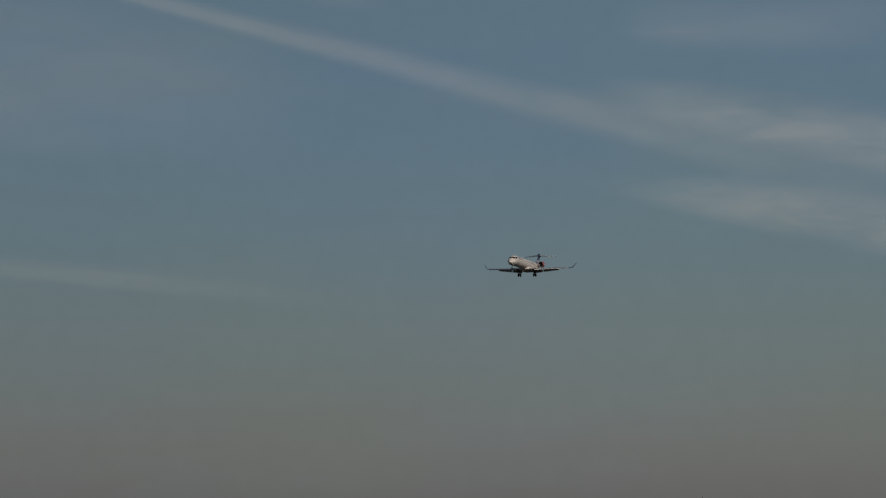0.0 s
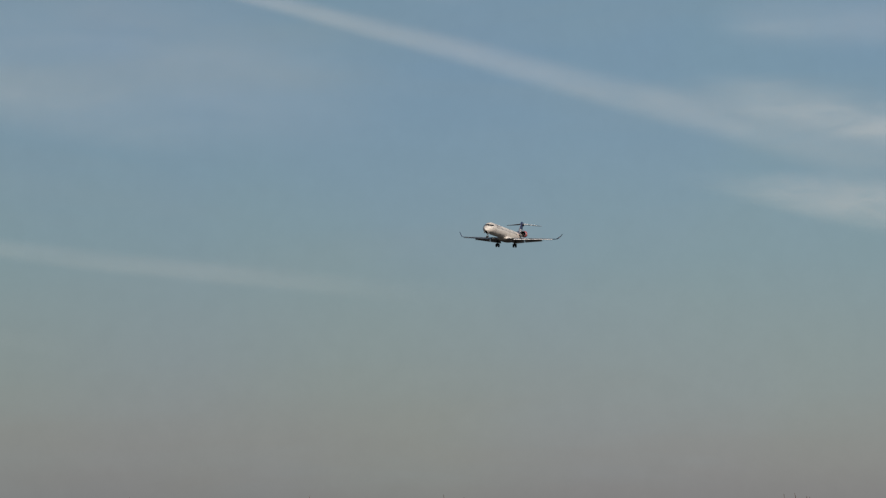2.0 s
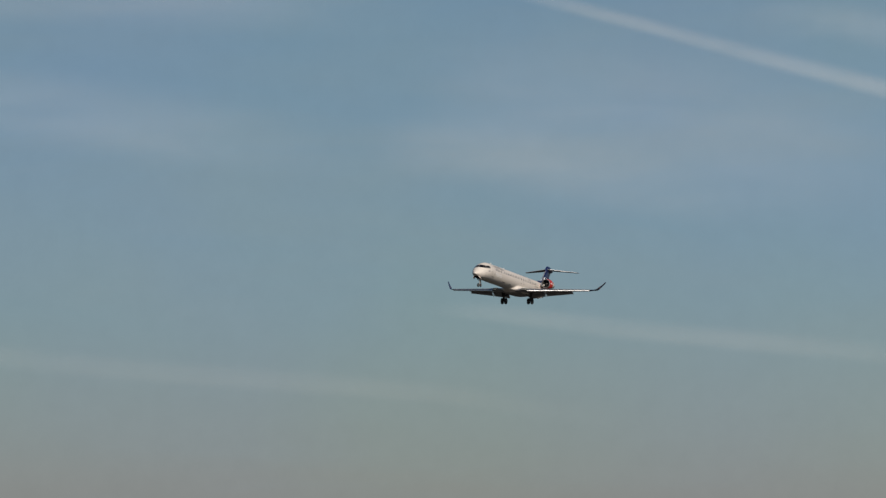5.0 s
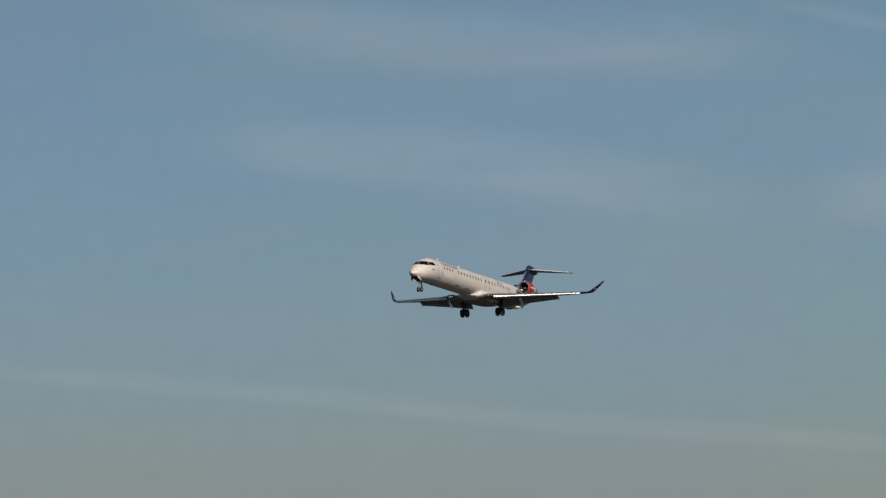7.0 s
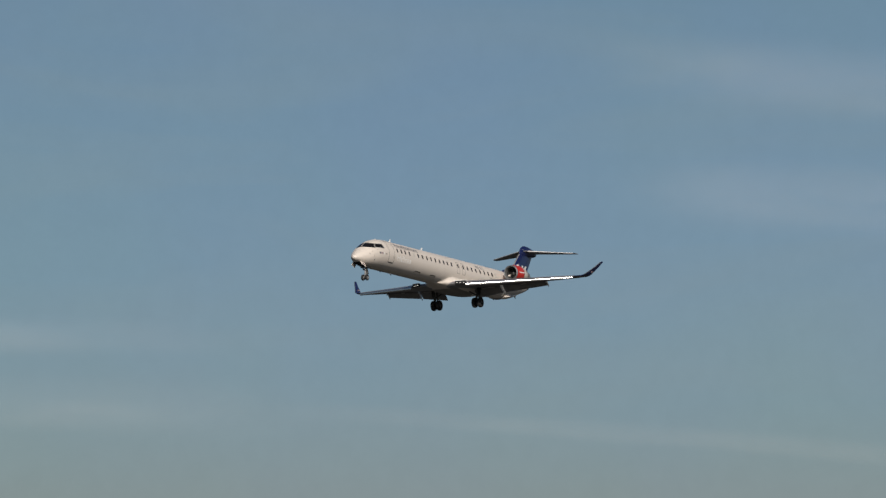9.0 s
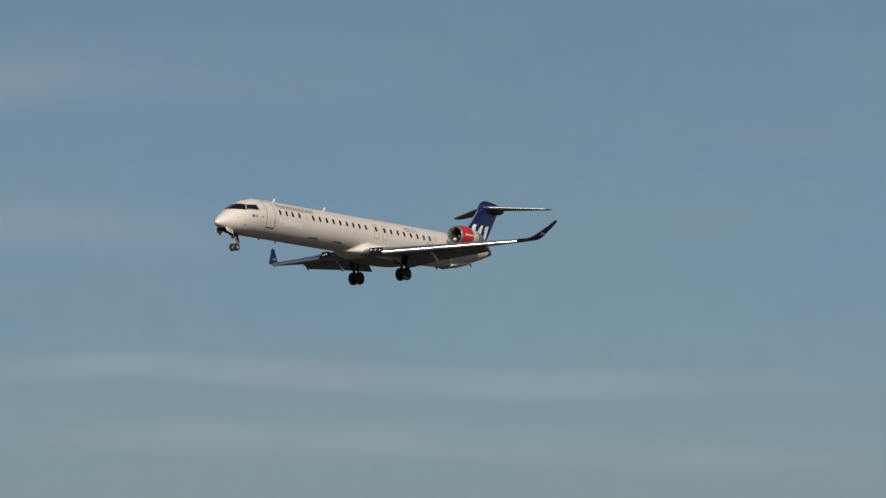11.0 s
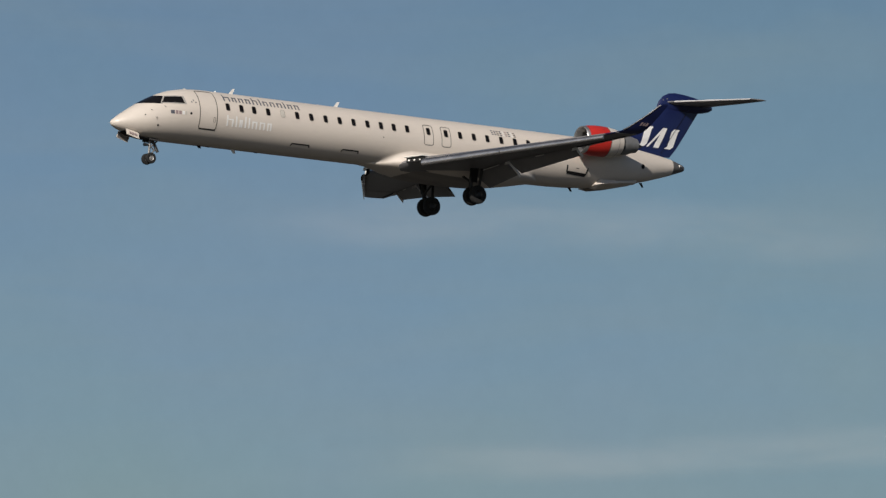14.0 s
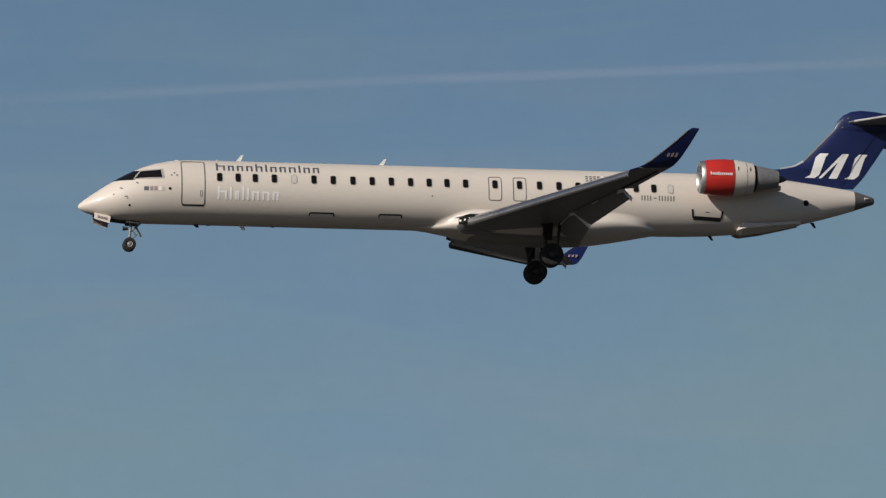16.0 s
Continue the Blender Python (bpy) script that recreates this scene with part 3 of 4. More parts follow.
        # slats, drawn out ahead of the leading edge
        for y0, y1 in ((2.75, 6.2), (6.24, 10.75)):
            rings = []
            for k in range(5):
                y = y0 + (y1 - y0) * k / 4
                le, ch, z = wing_line(y)
                x0, k0 = le - 0.33 + 0.035 * (y - 2.75), 1.0 - 0.035 * (y - 2.75)
                rings.append([Vector((x0 + px * k0 - OX, s * y, z - 0.21 + 0.008 * y + pz * k0)) for px, pz in SLAT_SECTION])
            part("slat", loft(rings), M_SLAT, wing, "bright silver-grey slat")
        # landing lamp bay in the wing root
        y0, y1 = 1.80, 2.68
        le0, le1 = wing_line(y0)[0], wing_line(y1)[0]
        # solid block in black, which stands for the shade within the recess
        bay = part("lamp_bay", slab([(le0 + 0.02 - OX, s * y0, -1.29), (le1 - 0.02 - OX, s * y1, -1.25), (le1 - 0.02 - OX, s * y1, -1.02), (le0 + 0.02 - OX, s * y0, -1.07)], 0.10), M_BLACK, wing, "landing lamp bay, recess shade as a black block", False)
        for k in range(3):
            y = y0 + 0.16 + 0.26 * k
            le = wing_line(y)[0]
            part("landing_lamp", tube((le - 0.07 - OX, s * y, -1.17), (le + 0.02 - OX, s * y, -1.17), 0.038, 0.035, 14), M_LAMP, bay, "lit landing lamp")
        part("lamp_bay_trim", slab([(le0 - 0.20 - OX, s * y0, -1.02), (le1 - 0.20 - OX, s * y1, -0.975), (le1 + 0.2 - OX, s * y1, -0.975), (le0 + 0.2 - OX, s * y0, -1.02)], 0.05), M_WHITE, wing, "", False)
        # flaps let down
        for y0, y1 in ((1.55, 4.04), (4.30, 8.0)):
            rings = []
            for k in range(4):
                y = y0 + (y1 - y0) * k / 3
                le, c, z = flap_line(y)
                rings.append(foil(le, c, z, s * y, 0.15, twist=radians(39)))
            part("flap", loft(rings), M_GREY, wing, "grey flap lowered for landing")
        for y in (4.17, 8.04):
            le, c, z = flap_line(y)
            top = [(le - 0.14, z - 0.06), (le + 0.12, z + 0.02), (le + 0.40 * c, z - 0.22 * c), (le + 0.82 * c, z - 0.62 * c)]
            low = [(x - 0.03, q - 0.15) for x, q in top]
            bm = bmesh.new()
            for k in range(3):
                slab([(q[0] - OX, s * y, q[1]) for q in (top[k], top[k + 1], low[k + 1], low[k])], 0.05, bm)
            part("flap_end_plate", bm, M_WHITE, wing, "white flap end plate", False)
        # thin white tubes added to imitate sunlight caught in the flap gap
        for y0, y1 in ((2.30, 3.60), (5.85, 6.35)):
            bm = bmesh.new()
            p = [(flap_line(y)[0] - 0.06 - OX, s * y, flap_line(y)[2] - 0.075) for y in (y0, y1)]
            tube(p[0], p[1], 0.022, 0.018, 6, bm)
            part("flap_cove_light", bm, M_WHITE, wing, "white strip standing in for light at the flap gap")
        # aileron gap
        yA, yB = 8.2, 10.9
        a0, a1 = wing_line(yA), wing_line(yB)
        part("aileron_gap", slab([(a0[0] + a0[1] * 0.76 - OX, s * yA, a0[2] - 0.070), (a1[0] + a1[1] * 0.76 - OX, s * yB, a1[2] - 0.048), (a1[0] + a1[1] * 0.79 - OX, s * yB, a1[2] - 0.045), (a0[0] + a0[1] * 0.79 - OX, s * yA, a0[2] - 0.066)], 0.03), M_BLACK, wing, "", False)
        # winglet
        rings = []
        for y, le, ch, z in ((10.85, 21.10, 1.43, -0.59), (11.25, 21.36, 1.27, -0.562), (11.50, 21.56, 1.20, -0.50), (11.70, 21.86, 1.06, -0.34), (11.85, 22.12, 0.95, -0.14), (12.19, 22.68, 0.66, 0.30), (12.50, 23.20, 0.40, 0.76), (12.53, 23.31, 0.31, 0.84)):
            rings.append(foil(le, ch, z, s * y, 0.085))
        lean = part("winglet", loft(rings), M_BLUE, wing, "dark blue upturned winglet")
        edge = [(21.66, 11.58, -0.44), (21.86, 11.70, -0.33), (22.12, 11.85, -0.13), (22.68, 12.19, 0.31), (23.20, 12.50, 0.77)]
        bm = bmesh.new()
        for a, b in zip(edge, edge[1:]):
            tube((a[0] - OX, s * a[1], a[2]), (b[0] - OX, s * b[1], b[2]), 0.034, 0.03, 8, bm)
        part("winglet_edge", bm, M_SLAT, lean, "bright metal leading edge")
        for k in range(3):
            x = 22.42 + 0.16 * k
            out = 0.06
            ya, yb = 11.80, 11.96
            p = [(x, ya, -0.20), (x + 0.09, ya, -0.20), (x + 0.14, yb - 0.05, -0.07), (x + 0.05, yb - 0.05, -0.07)]
            for o, h in ((out, -0.01), (-out, 0.05)):
                part("winglet_mark", slab([(q[0] - OX, s * (q[1] + o), q[2] + h) for q in p], 0.01), M_CREST, lean, "plain pale block", False)
        # engine
        ey, ez = 2.25, 0.865
        c = (25.60 - OX, s * ey, ez)
        nac = part("engine", revolve([(0.17, 0.695), (0.45, 0.742), (0.8, 0.772), (1.1, 0.776), (1.37, 0.762)], c), M_RED, plane, "red engine cowling")
        part("cowling_rear", revolve([(1.36, 0.764), (1.6, 0.745), (1.9, 0.70), (2.24, 0.63), (2.24, 0.54), (2.0, 0.52)], c), M_BODY, nac, "warm white rear cowling")
        part("intake_lip", revolve([(0.40, 0.56), (0.15, 0.572), (0.03, 0.605), (0.0, 0.635), (0.03, 0.668), (0.175, 0.697)], c), M_METAL, nac, "polished intake lip")
        part("intake_duct", revolve([(0.38, 0.561), (0.75, 0.58), (0.95, 0.585)], c), M_DARK, nac)
        part("spinner", revolve([(0.52, 0.0), (0.60, 0.09), (0.75, 0.16), (0.95, 0.20)], c, 20), M_CONE, nac)
        bm = bmesh.new()
        for k in range(22):
            a = 2 * math.pi * k / 22
            e, f = Vector((0, math.cos(a), math.sin(a))), Vector((0, -math.sin(a), math.cos(a)))
            cc = Vector(c)
            p = [cc + Vector((0.80, 0, 0)) + e * 0.17 - f * 0.02, cc + Vector((0.92, 0, 0)) + e * 0.17 + f * 0.03, cc + Vector((0.92, 0, 0)) + e * 0.56 + f * 0.08, cc + Vector((0.80, 0, 0)) + e * 0.56 - f * 0.06]
            slab(p, 0.012, bm)
        # blades coloured near black to imitate the dim intake
        part("fan", bm, M_RIM, nac, "", False)
        part("fan_back", loft([[Vector((c[0] + 0.96, c[1] + 0.585 * math.cos(a), c[2] + 0.585 * math.sin(a))) for a in [2 * math.pi * i / 24 for i in range(24)]], [Vector((c[0] + 1.0, c[1] + 0.585 * math.cos(a), c[2] + 0.585 * math.sin(a))) for a in [2 * math.pi * i / 24 for i in range(24)]]]), M_BLACK, nac)
        part("exhaust", revolve([(2.0, 0.53), (2.24, 0.555), (2.6, 0.515), (3.0, 0.43), (3.32, 0.36), (3.32, 0.31), (2.9, 0.28)], c), M_STRUT, nac, "grey metal exhaust nozzle")
        part("exhaust_seal", revolve([(2.235, 0.60), (2.26, 0.575), (2.33, 0.566), (2.36, 0.552)], c), M_BLACK, nac)
        part("exhaust_plug", revolve([(2.8, 0.24), (3.3, 0.20), (3.6, 0.10), (3.80, 0.0)], c, 20), M_DARK, nac)
        part("cowling_band", revolve([(1.355, 0.768), (1.39, 0.768)], c), M_SEAM, nac)
        part("cowling_band", revolve([(1.905, 0.703), (1.92, 0.701)], c), M_SEAM, nac)
        for k in range(12):
            x = 0.34 + 0.079 * k
            h = 0.13 if k in (0, 4) else 0.09
            a0 = -0.02
            pts = []
            for xx, zz in ((x, a0), (x + 0.05, a0), (x + 0.05, a0 + h), (x, a0 + h)):
                pts.append((c[0] + xx, c[1] + s * math.sqrt(0.779 ** 2 - zz ** 2), c[2] + zz))
            part("cowling_mark", slab(pts, 0.01), M_PALE, nac, "plain pale block", False)
        for x0, r0 in ((1.50, 0.758), (2.02, 0.682)):
            pts = [(c[0] + x0 + dx, c[1] + s * math.sqrt(r0 ** 2 - zz ** 2), c[2] + zz) for dx, zz in ((0, 0.20), (0.05, 0.20), (0.05, 0.36), (0, 0.36))]
            part("cowling_latch", slab(pts, 0.014), M_SEAM, nac, "", False)
        # pylon
        rings = [foil(x0, ch, z, s * y, 0.13) for y, x0, ch, z in ((1.0, 26.1, 3.2, 0.62), (1.62, 26.2, 3.0, 0.66), (1.85, 26.3, 2.8, 0.68))]
        part("pylon", loft(rings), M_BODY, plane, "pylon between engine and fuselage")
        # ventral strake
        wedge = [(27.50, (0.66, -0.98), (0.62, -1.05), (0.30, -1.16)), (27.72, (0.88, -0.74), (1.03, -1.01), (0.34, -1.22)), (28.60, (0.86, -0.72), (1.00, -0.90), (0.32, -1.08)), (28.95, (0.82, -0.70), (0.80, -0.82), (0.30, -1.00)), (30.25, (0.50, -0.52), (0.46, -0.66), (0.20, -0.70))]
        part("ventral_strake", loft([[Vector((x - OX, s * q[0], q[1])) for q in tri] for x, *tri in wedge]), M_BODY, plane, "white wedge-shaped strake under the tail", False)

    # fin with its fillet, bullet and rudder
    rings = []
    for z, le, te, th in FIN_ROWS:
        ch = te - le
        ring = []
        for i in range(24):
            up = i < 12
            u = (i if up else 24 - i) / 12
            sx = 0.5 * (1 + math.cos(math.pi * u))
            t = 5 * th * (0.2969 * math.sqrt(sx) - 0.126 * sx - 0.3516 * sx * sx + 0.2843 * sx ** 3 - 0.1015 * sx ** 4) * ch
            ring.append(Vector((le + sx * ch - OX, t if up else -t, z)))
        rings.append(ring)
    fin = part("fin", loft(rings), M_BLUE, plane, "deep blue tail fin")
    bullet = []
    for x, top, bot, w in ((31.88, 3.62, 3.30, 0.03), (32.00, 3.86, 3.25, 0.085), (32.25, 4.12, 3.25, 0.14), (32.6, 4.29, 3.28, 0.185), (33.0, 4.345, 3.32, 0.215), (33.6, 4.31, 3.36, 0.23), (34.2, 4.22, 3.40, 0.22), (34.7, 4.10, 3.46, 0.17), (35.1, 3.95, 3.56, 0.11), (35.31, 3.84, 3.68, 0.05)):
        cz, h = (top + bot) / 2, (top - bot) / 2
        bullet.append([Vector((x - OX, w * math.cos(a), cz + h * math.sin(a))) for a in [2 * math.pi * i / 20 for i in range(20)]])
    part("fin_bullet", loft(bullet), M_BLUE, fin, "deep blue bullet on the fin top")
    bm = bmesh.new()
    for a, b in (((29.52, 1.74), (29.85, 1.79)), ((29.85, 1.79), (30.12, 1.86)), ((30.12, 1.86), (30.50, 2.07))):
        tube((a[0] - OX, 0, a[1]), (b[0] - OX, 0, b[1]), 0.06, 0.07, 8, bm)
    part("fin_fillet_edge", bm, M_BRIGHT, fin, "bright metal fillet edge")
    part("fin_edge", tube((30.50 - OX, 0, 2.06), (31.90 - OX, 0, 3.49), 0.062, 0.055, 8), M_GREY, fin, "dull grey fin edge")
    for s in (-1, 1):
        for x, y, z in ((32.21, 0.115, 3.90), (32.18, 0.125, 3.58), (32.43, 0.150, 3.97)):
            part("bullet_fitting", tube((x - OX, s * (y - 0.02), z), (x - OX, s * (y + 0.012), z), 0.035, 0.03, 8), M_STRUT, fin)
        part("rudder_gap", slab([(32.02 - OX, s * 0.10, 1.10), (32.035 - OX, s * 0.10, 1.10), (33.705 - OX, s * 0.095, 3.40), (33.69 - OX, s * 0.095, 3.40)], 0.012), M_BLACK, fin, "", False)
        # emblem: three plain leaning white shapes
        zb, zt, ln = 1.38, 2.44, 0.55
        for x, kind in ((30.46, 0), (31.12, 1), (32.16, 0)):
            quads = ([[(0.0, 0.0), (0.13, 0.0), (0.62, 1.0), (0.46, 1.0)], [(0.44, 0.0), (0.80, 0.0), (0.74, 1.0), (0.47, 1.0)]] if kind else
                     [[(0.24, 0.12), (0.62, 0.14), (0.48, 0.86), (0.06, 0.84)], [(0.06, 0.84), (0.48, 0.86), (0.52, 1.0), (0.16, 1.0)], [(0.08, 0.0), (0.50, 0.0), (0.62, 0.14), (0.24, 0.12)]])
            bm = bmesh.new()
            for q in quads:
                a, b, c, d = [Vector((x + u + ln * v * (zt - zb), zb + v * (zt - zb))) for u, v in q]
                grid = [[bm.verts.new(fin_skin(*(a.lerp(b, i / 5).lerp(d.lerp(c, i / 5), j / 8)), s, 0.007)) for i in range(6)] for j in range(9)]
                for g, h in zip(grid, grid[1:]):
                    for i in range(5):
                        bm.faces.new((g[i], g[i + 1], h[i + 1], h[i]))
            part("emblem", bm, M_PALE, fin, "plain white emblem shape", False)
        # tailplane
        rings = [foil(le, ch, z, s * y, 0.08) for y, le, ch, z in ((0.05, 32.35, 2.75, 3.80), (0.5, 32.62, 2.52, 3.79), (2.3, 33.72, 1.80, 3.70), (4.1, 34.72, 1.02, 3.60), (4.25, 34.98, 0.66, 3.59))]
        tp = part("tailplane", loft(rings), M_GREY, plane, "grey swept tailplane")
        bm = bmesh.new()
        tube((32.63 - OX, s * 0.5, 3.79), (34.74 - OX, s * 4.1, 3.60), 0.048, 0.034, 8, bm)
        part("tailplane_edge", bm, M_BRIGHT, tp, "bright metal leading edge")
        part("elevator_gap", slab([(34.20 - OX, s * 0.5, 3.70), (34.23 - OX, s * 0.5, 3.70), (35.30 - OX, s * 4.0, 3.565), (35.27 - OX, s * 4.0, 3.565)], 0.015), M_BLACK, tp, "", False)

    # undercarriage
    def wheel(x, y, z, r, w, hub, metal):
        prof = [(-w * 0.30, hub), (-w * 0.46, hub + 0.02), (-w * 0.5, r * 0.80), (-w * 0.40, r * 0.95), (-w * 0.18, r), (w * 0.18, r), (w * 0.40, r * 0.95), (w * 0.5, r * 0.80), (w * 0.46, hub + 0.02), (w * 0.30, hub)]
        rings = [[Vector((x - OX + rr * math.cos(a), y + d, z + rr * math.sin(a))) for a in [2 * math.pi * i / 28 for i in range(28)]] for d, rr in prof]
        tyre = part("wheel", loft(rings, cap=False), M_TYRE, plane, "black rubber aircraft tyre")
        rim = [[Vector((x - OX + rr * math.cos(a), y + d, z + rr * math.sin(a))) for a in [2 * math.pi * i / 20 for i in range(20)]] for d, rr in ((-w * 0.36, hub * 0.25), (-w * 0.36, hub * 0.5), (-w * 0.22, hub * 0.75), (-w * 0.40, hub * 1.02), (w * 0.40, hub * 1.02), (w * 0.22, hub * 0.75), (w * 0.36, hub * 0.5), (w * 0.36, hub * 0.25))]
        part("rim", loft(rim), metal, tyre, "grey metal wheel hub")

    # no hollow here: a black sheet on the belly paints the bay's shade
    bm = bmesh.new()
    low = [(0.62, -0.99), (0.98, -1.095), (1.45, -1.192), (1.9, -1.238), (2.45, -1.268)]
    for a, b in zip(low, low[1:]):
        slab([(a[0] - OX, -0.30, a[1]), (b[0] - OX, -0.30, b[1]), (b[0] - OX, 0.30, b[1]), (a[0] - OX, 0.30, a[1])], 0.02, bm)
    part("nose_gear_bay", bm, M_BLACK, plane, "black sheet for the shade inside the nose wheel bay", False)
    for dy in (-0.19, 0.19):
        wheel(2.13, dy, -2.17, 0.27, 0.19, 0.13, M_HUB)
    bm = tube((2.20 - OX, 0, -1.15), (2.13 - OX, 0, -2.05), 0.065, 0.055)
    tube((2.13 - OX, -0.22, -2.17), (2.13 - OX, 0.22, -2.17), 0.04, bm=bm)
    tube((2.13 - OX, 0, -2.0), (2.13 - OX, 0, -2.2), 0.07, bm=bm)
    leg = part("nose_gear_leg", bm, M_STRUT, plane, "grey nose gear leg")
    part("drag_brace", tube((2.60 - OX, 0, -1.80), (2.30 - OX, 0, -1.20), 0.035), M_STRUT, leg)
    part("drag_brace", tube((2.16 - OX, 0.0, -1.65), (2.60 - OX, 0, -1.25), 0.04), M_STRUT, leg)
    part("leg_door", slab([(2.30 - OX, -0.12, -1.22), (2.30 - OX, 0.12, -1.22), (2.62 - OX, 0.10, -1.82), (2.62 - OX, -0.10, -1.82)], 0.05), M_DARK, leg, "dark nose leg door", False)
    part("torque_link", slab([(2.22 - OX, 0, -1.55), (2.48 - OX, 0, -1.75), (2.20 - OX, 0, -1.98), (2.38 - OX, 0, -1.75)], 0.08), M_STRUT, leg, "", False)
    part("taxi_lamp", tube((1.86 - OX, 0, -1.50), (2.08 - OX, 0, -1.50), 0.09, 0.06, 12), M_DARK, leg)
    for s in (-1, 1):
        door = part("nose_gear_door", slab([(0.66 - OX, s * 0.36, -0.92), (1.32 - OX, s * 0.42, -1.08), (1.27 - OX, s * 0.57, -1.40), (0.63 - OX, s * 0.51, -1.21)], 0.04), M_BODY, plane, "open nose gear door", False)
        part("door_lining", slab([(0.69 - OX, s * 0.335, -0.94), (1.30 - OX, s * 0.395, -1.09), (1.25 - OX, s * 0.542, -1.38), (0.66 - OX, s * 0.482, -1.20)], 0.012), M_PAN, door, "grey inner lining", False)
        for k in range(3):
            x = 0.78 + 0.14 * k
            zt = -1.05 - 0.037 * k
            part("door_bar", slab([(x - OX, s * (0.49 + 0.012 * k), zt), (x + 0.10 - OX, s * (0.50 + 0.012 * k), zt - 0.025), (x + 0.09 - OX, s * (0.535 + 0.012 * k), zt - 0.125), (x - 0.01 - OX, s * (0.525 + 0.012 * k), zt - 0.10)], 0.012), M_CREST, door, "", False)
        part("nose_gear_door", slab([(1.95 - OX, s * 0.30, -1.2), (2.5 - OX, s * 0.30, -1.24), (2.48 - OX, s * 0.36, -1.34), (1.98 - OX, s * 0.36, -1.32)], 0.03), M_DARK, plane, "", False)
        # main gear
        y = 2.07
        for dy in (-0.28, 0.28):
            wheel(19.4, s * y + dy, -2.56, 0.465, 0.30, 0.21, M_RIM)
        bm = tube((19.15 - OX, s * (y + 0.25), -1.0), (19.15 - OX, s * (y + 0.02), -2.15), 0.12, 0.10)
        tube((19.15 - OX, s * (y + 0.02), -2.12), (19.42 - OX, s * y, -2.56), 0.11, 0.09, bm=bm)
        tube((19.4 - OX, s * y - 0.31, -2.56), (19.4 - OX, s * y + 0.31, -2.56), 0.07, bm=bm)
        leg = part("main_gear_leg", bm, M_LEG_SHADED, plane, "main gear leg, coloured dark for the wing's shade")
        part("side_brace", tube((19.15 - OX, s * (y + 0.05), -1.95), (19.2 - OX, s * 1.05, -1.35), 0.06), M_LEG_SHADED, leg)
        part("shock_strut", tube((19.62 - OX, s * y, -2.40), (19.75 - OX, s * (y + 0.15), -1.20), 0.065), M_LEG_SHADED, leg)
        # black here also stands for the shade around the leg
        part("main_gear_door", slab([(18.95 - OX, s * (y + 0.30), -1.10), (19.45 - OX, s * (y + 0.30), -1.12), (19.40 - OX, s * (y + 0.20), -1.95), (19.08 - OX, s * (y + 0.20), -1.92)], 0.04), M_BLACK, leg, "", False)
    return plane


airliner = build_airliner()


# ---- ground, sky and what stands far off ----
def build_ground():
    bm = bmesh.new()
    rings = [0, 60, 200, 600, 1500, 3000, 4600]
    prev = None
    for r in rings:
        if r == 0:
            cur = [bm.verts.new((0, 0, 0))]
        else:
            cur = [bm.verts.new((r * math.cos(2 * math.pi * i / 72), r * math.sin(2 * math.pi * i / 72), 0)) for i in range(72)]
        if prev:
            for i in range(72):
                j = (i + 1) % 72
                bm.faces.new((prev[0], cur[i], cur[j]) if len(prev) == 1 else (prev[i], cur[i], cur[j], prev[j]))
        prev = cur
    tagged(part("ground", bm, ground_material(), None, "flat winter grass airfield", False), category="ground", kind="structure")


def heading(az, el, r):
    """The place at that pan and tilt from the camera, r metres off."""
    return Vector((-math.sin(radians(az)) * r, math.cos(radians(az)) * r, 1.7 + math.tan(radians(el)) * r))


def build_sky():
    bm = bmesh.new()
    cols = []
    for i in range(73):
        az = -118 + 160 * i / 72
        cols.append([bm.verts.new(heading(az, -0.6 + 16.6 * k / 10, SKY_R)) for k in range(11)])
    for a, b in zip(cols, cols[1:]):
        for k in range(10):
            bm.faces.new((a[k], b[k], b[k + 1], a[k + 1]))
    tagged(part("backdrop", bm, sky_material(), None, "hazy pale blue sky with faint veils"), category="sky", kind="structure")


def trail(rows, material, label, r):
    """rows: pan, tilt, half width in degrees along the cloud's middle."""
    bm = bmesh.new()
    uv = bm.loops.layers.uv.new("UVMap")
    pts = []
    for (a0, e0, w0), (a1, e1, w1) in zip(rows, rows[1:]):
        pts += [(a0 + (a1 - a0) * k / 6, e0 + (e1 - e0) * k / 6, w0 + (w1 - w0) * k / 6) for k in range(6)]
    pts.append(rows[-1])
    grid = []
    for i, (a, e, w) in enumerate(pts):
        pa, na = pts[max(i - 1, 0)], pts[min(i + 1, len(pts) - 1)]
        d = Vector((na[0] - pa[0], na[1] - pa[1])).normalized()
        grid.append([(bm.verts.new(heading(a - d.y * w * q, e + d.x * w * q, r)), i / (len(pts) - 1), (q + 1) / 2) for q in (-1, -0.5, 0, 0.5, 1)])
    for a, b in zip(grid, grid[1:]):
        for k in range(4):
            quad = (a[k], b[k], b[k + 1], a[k + 1])
            f = bm.faces.new([q[0] for q in quad])
            for loop, q in zip(f.loops, quad):
                loop[uv].uv = (q[1], q[2])
    tagged(part("contrail", bm, material, None, label), category="contrail", group="high cloud streaks")


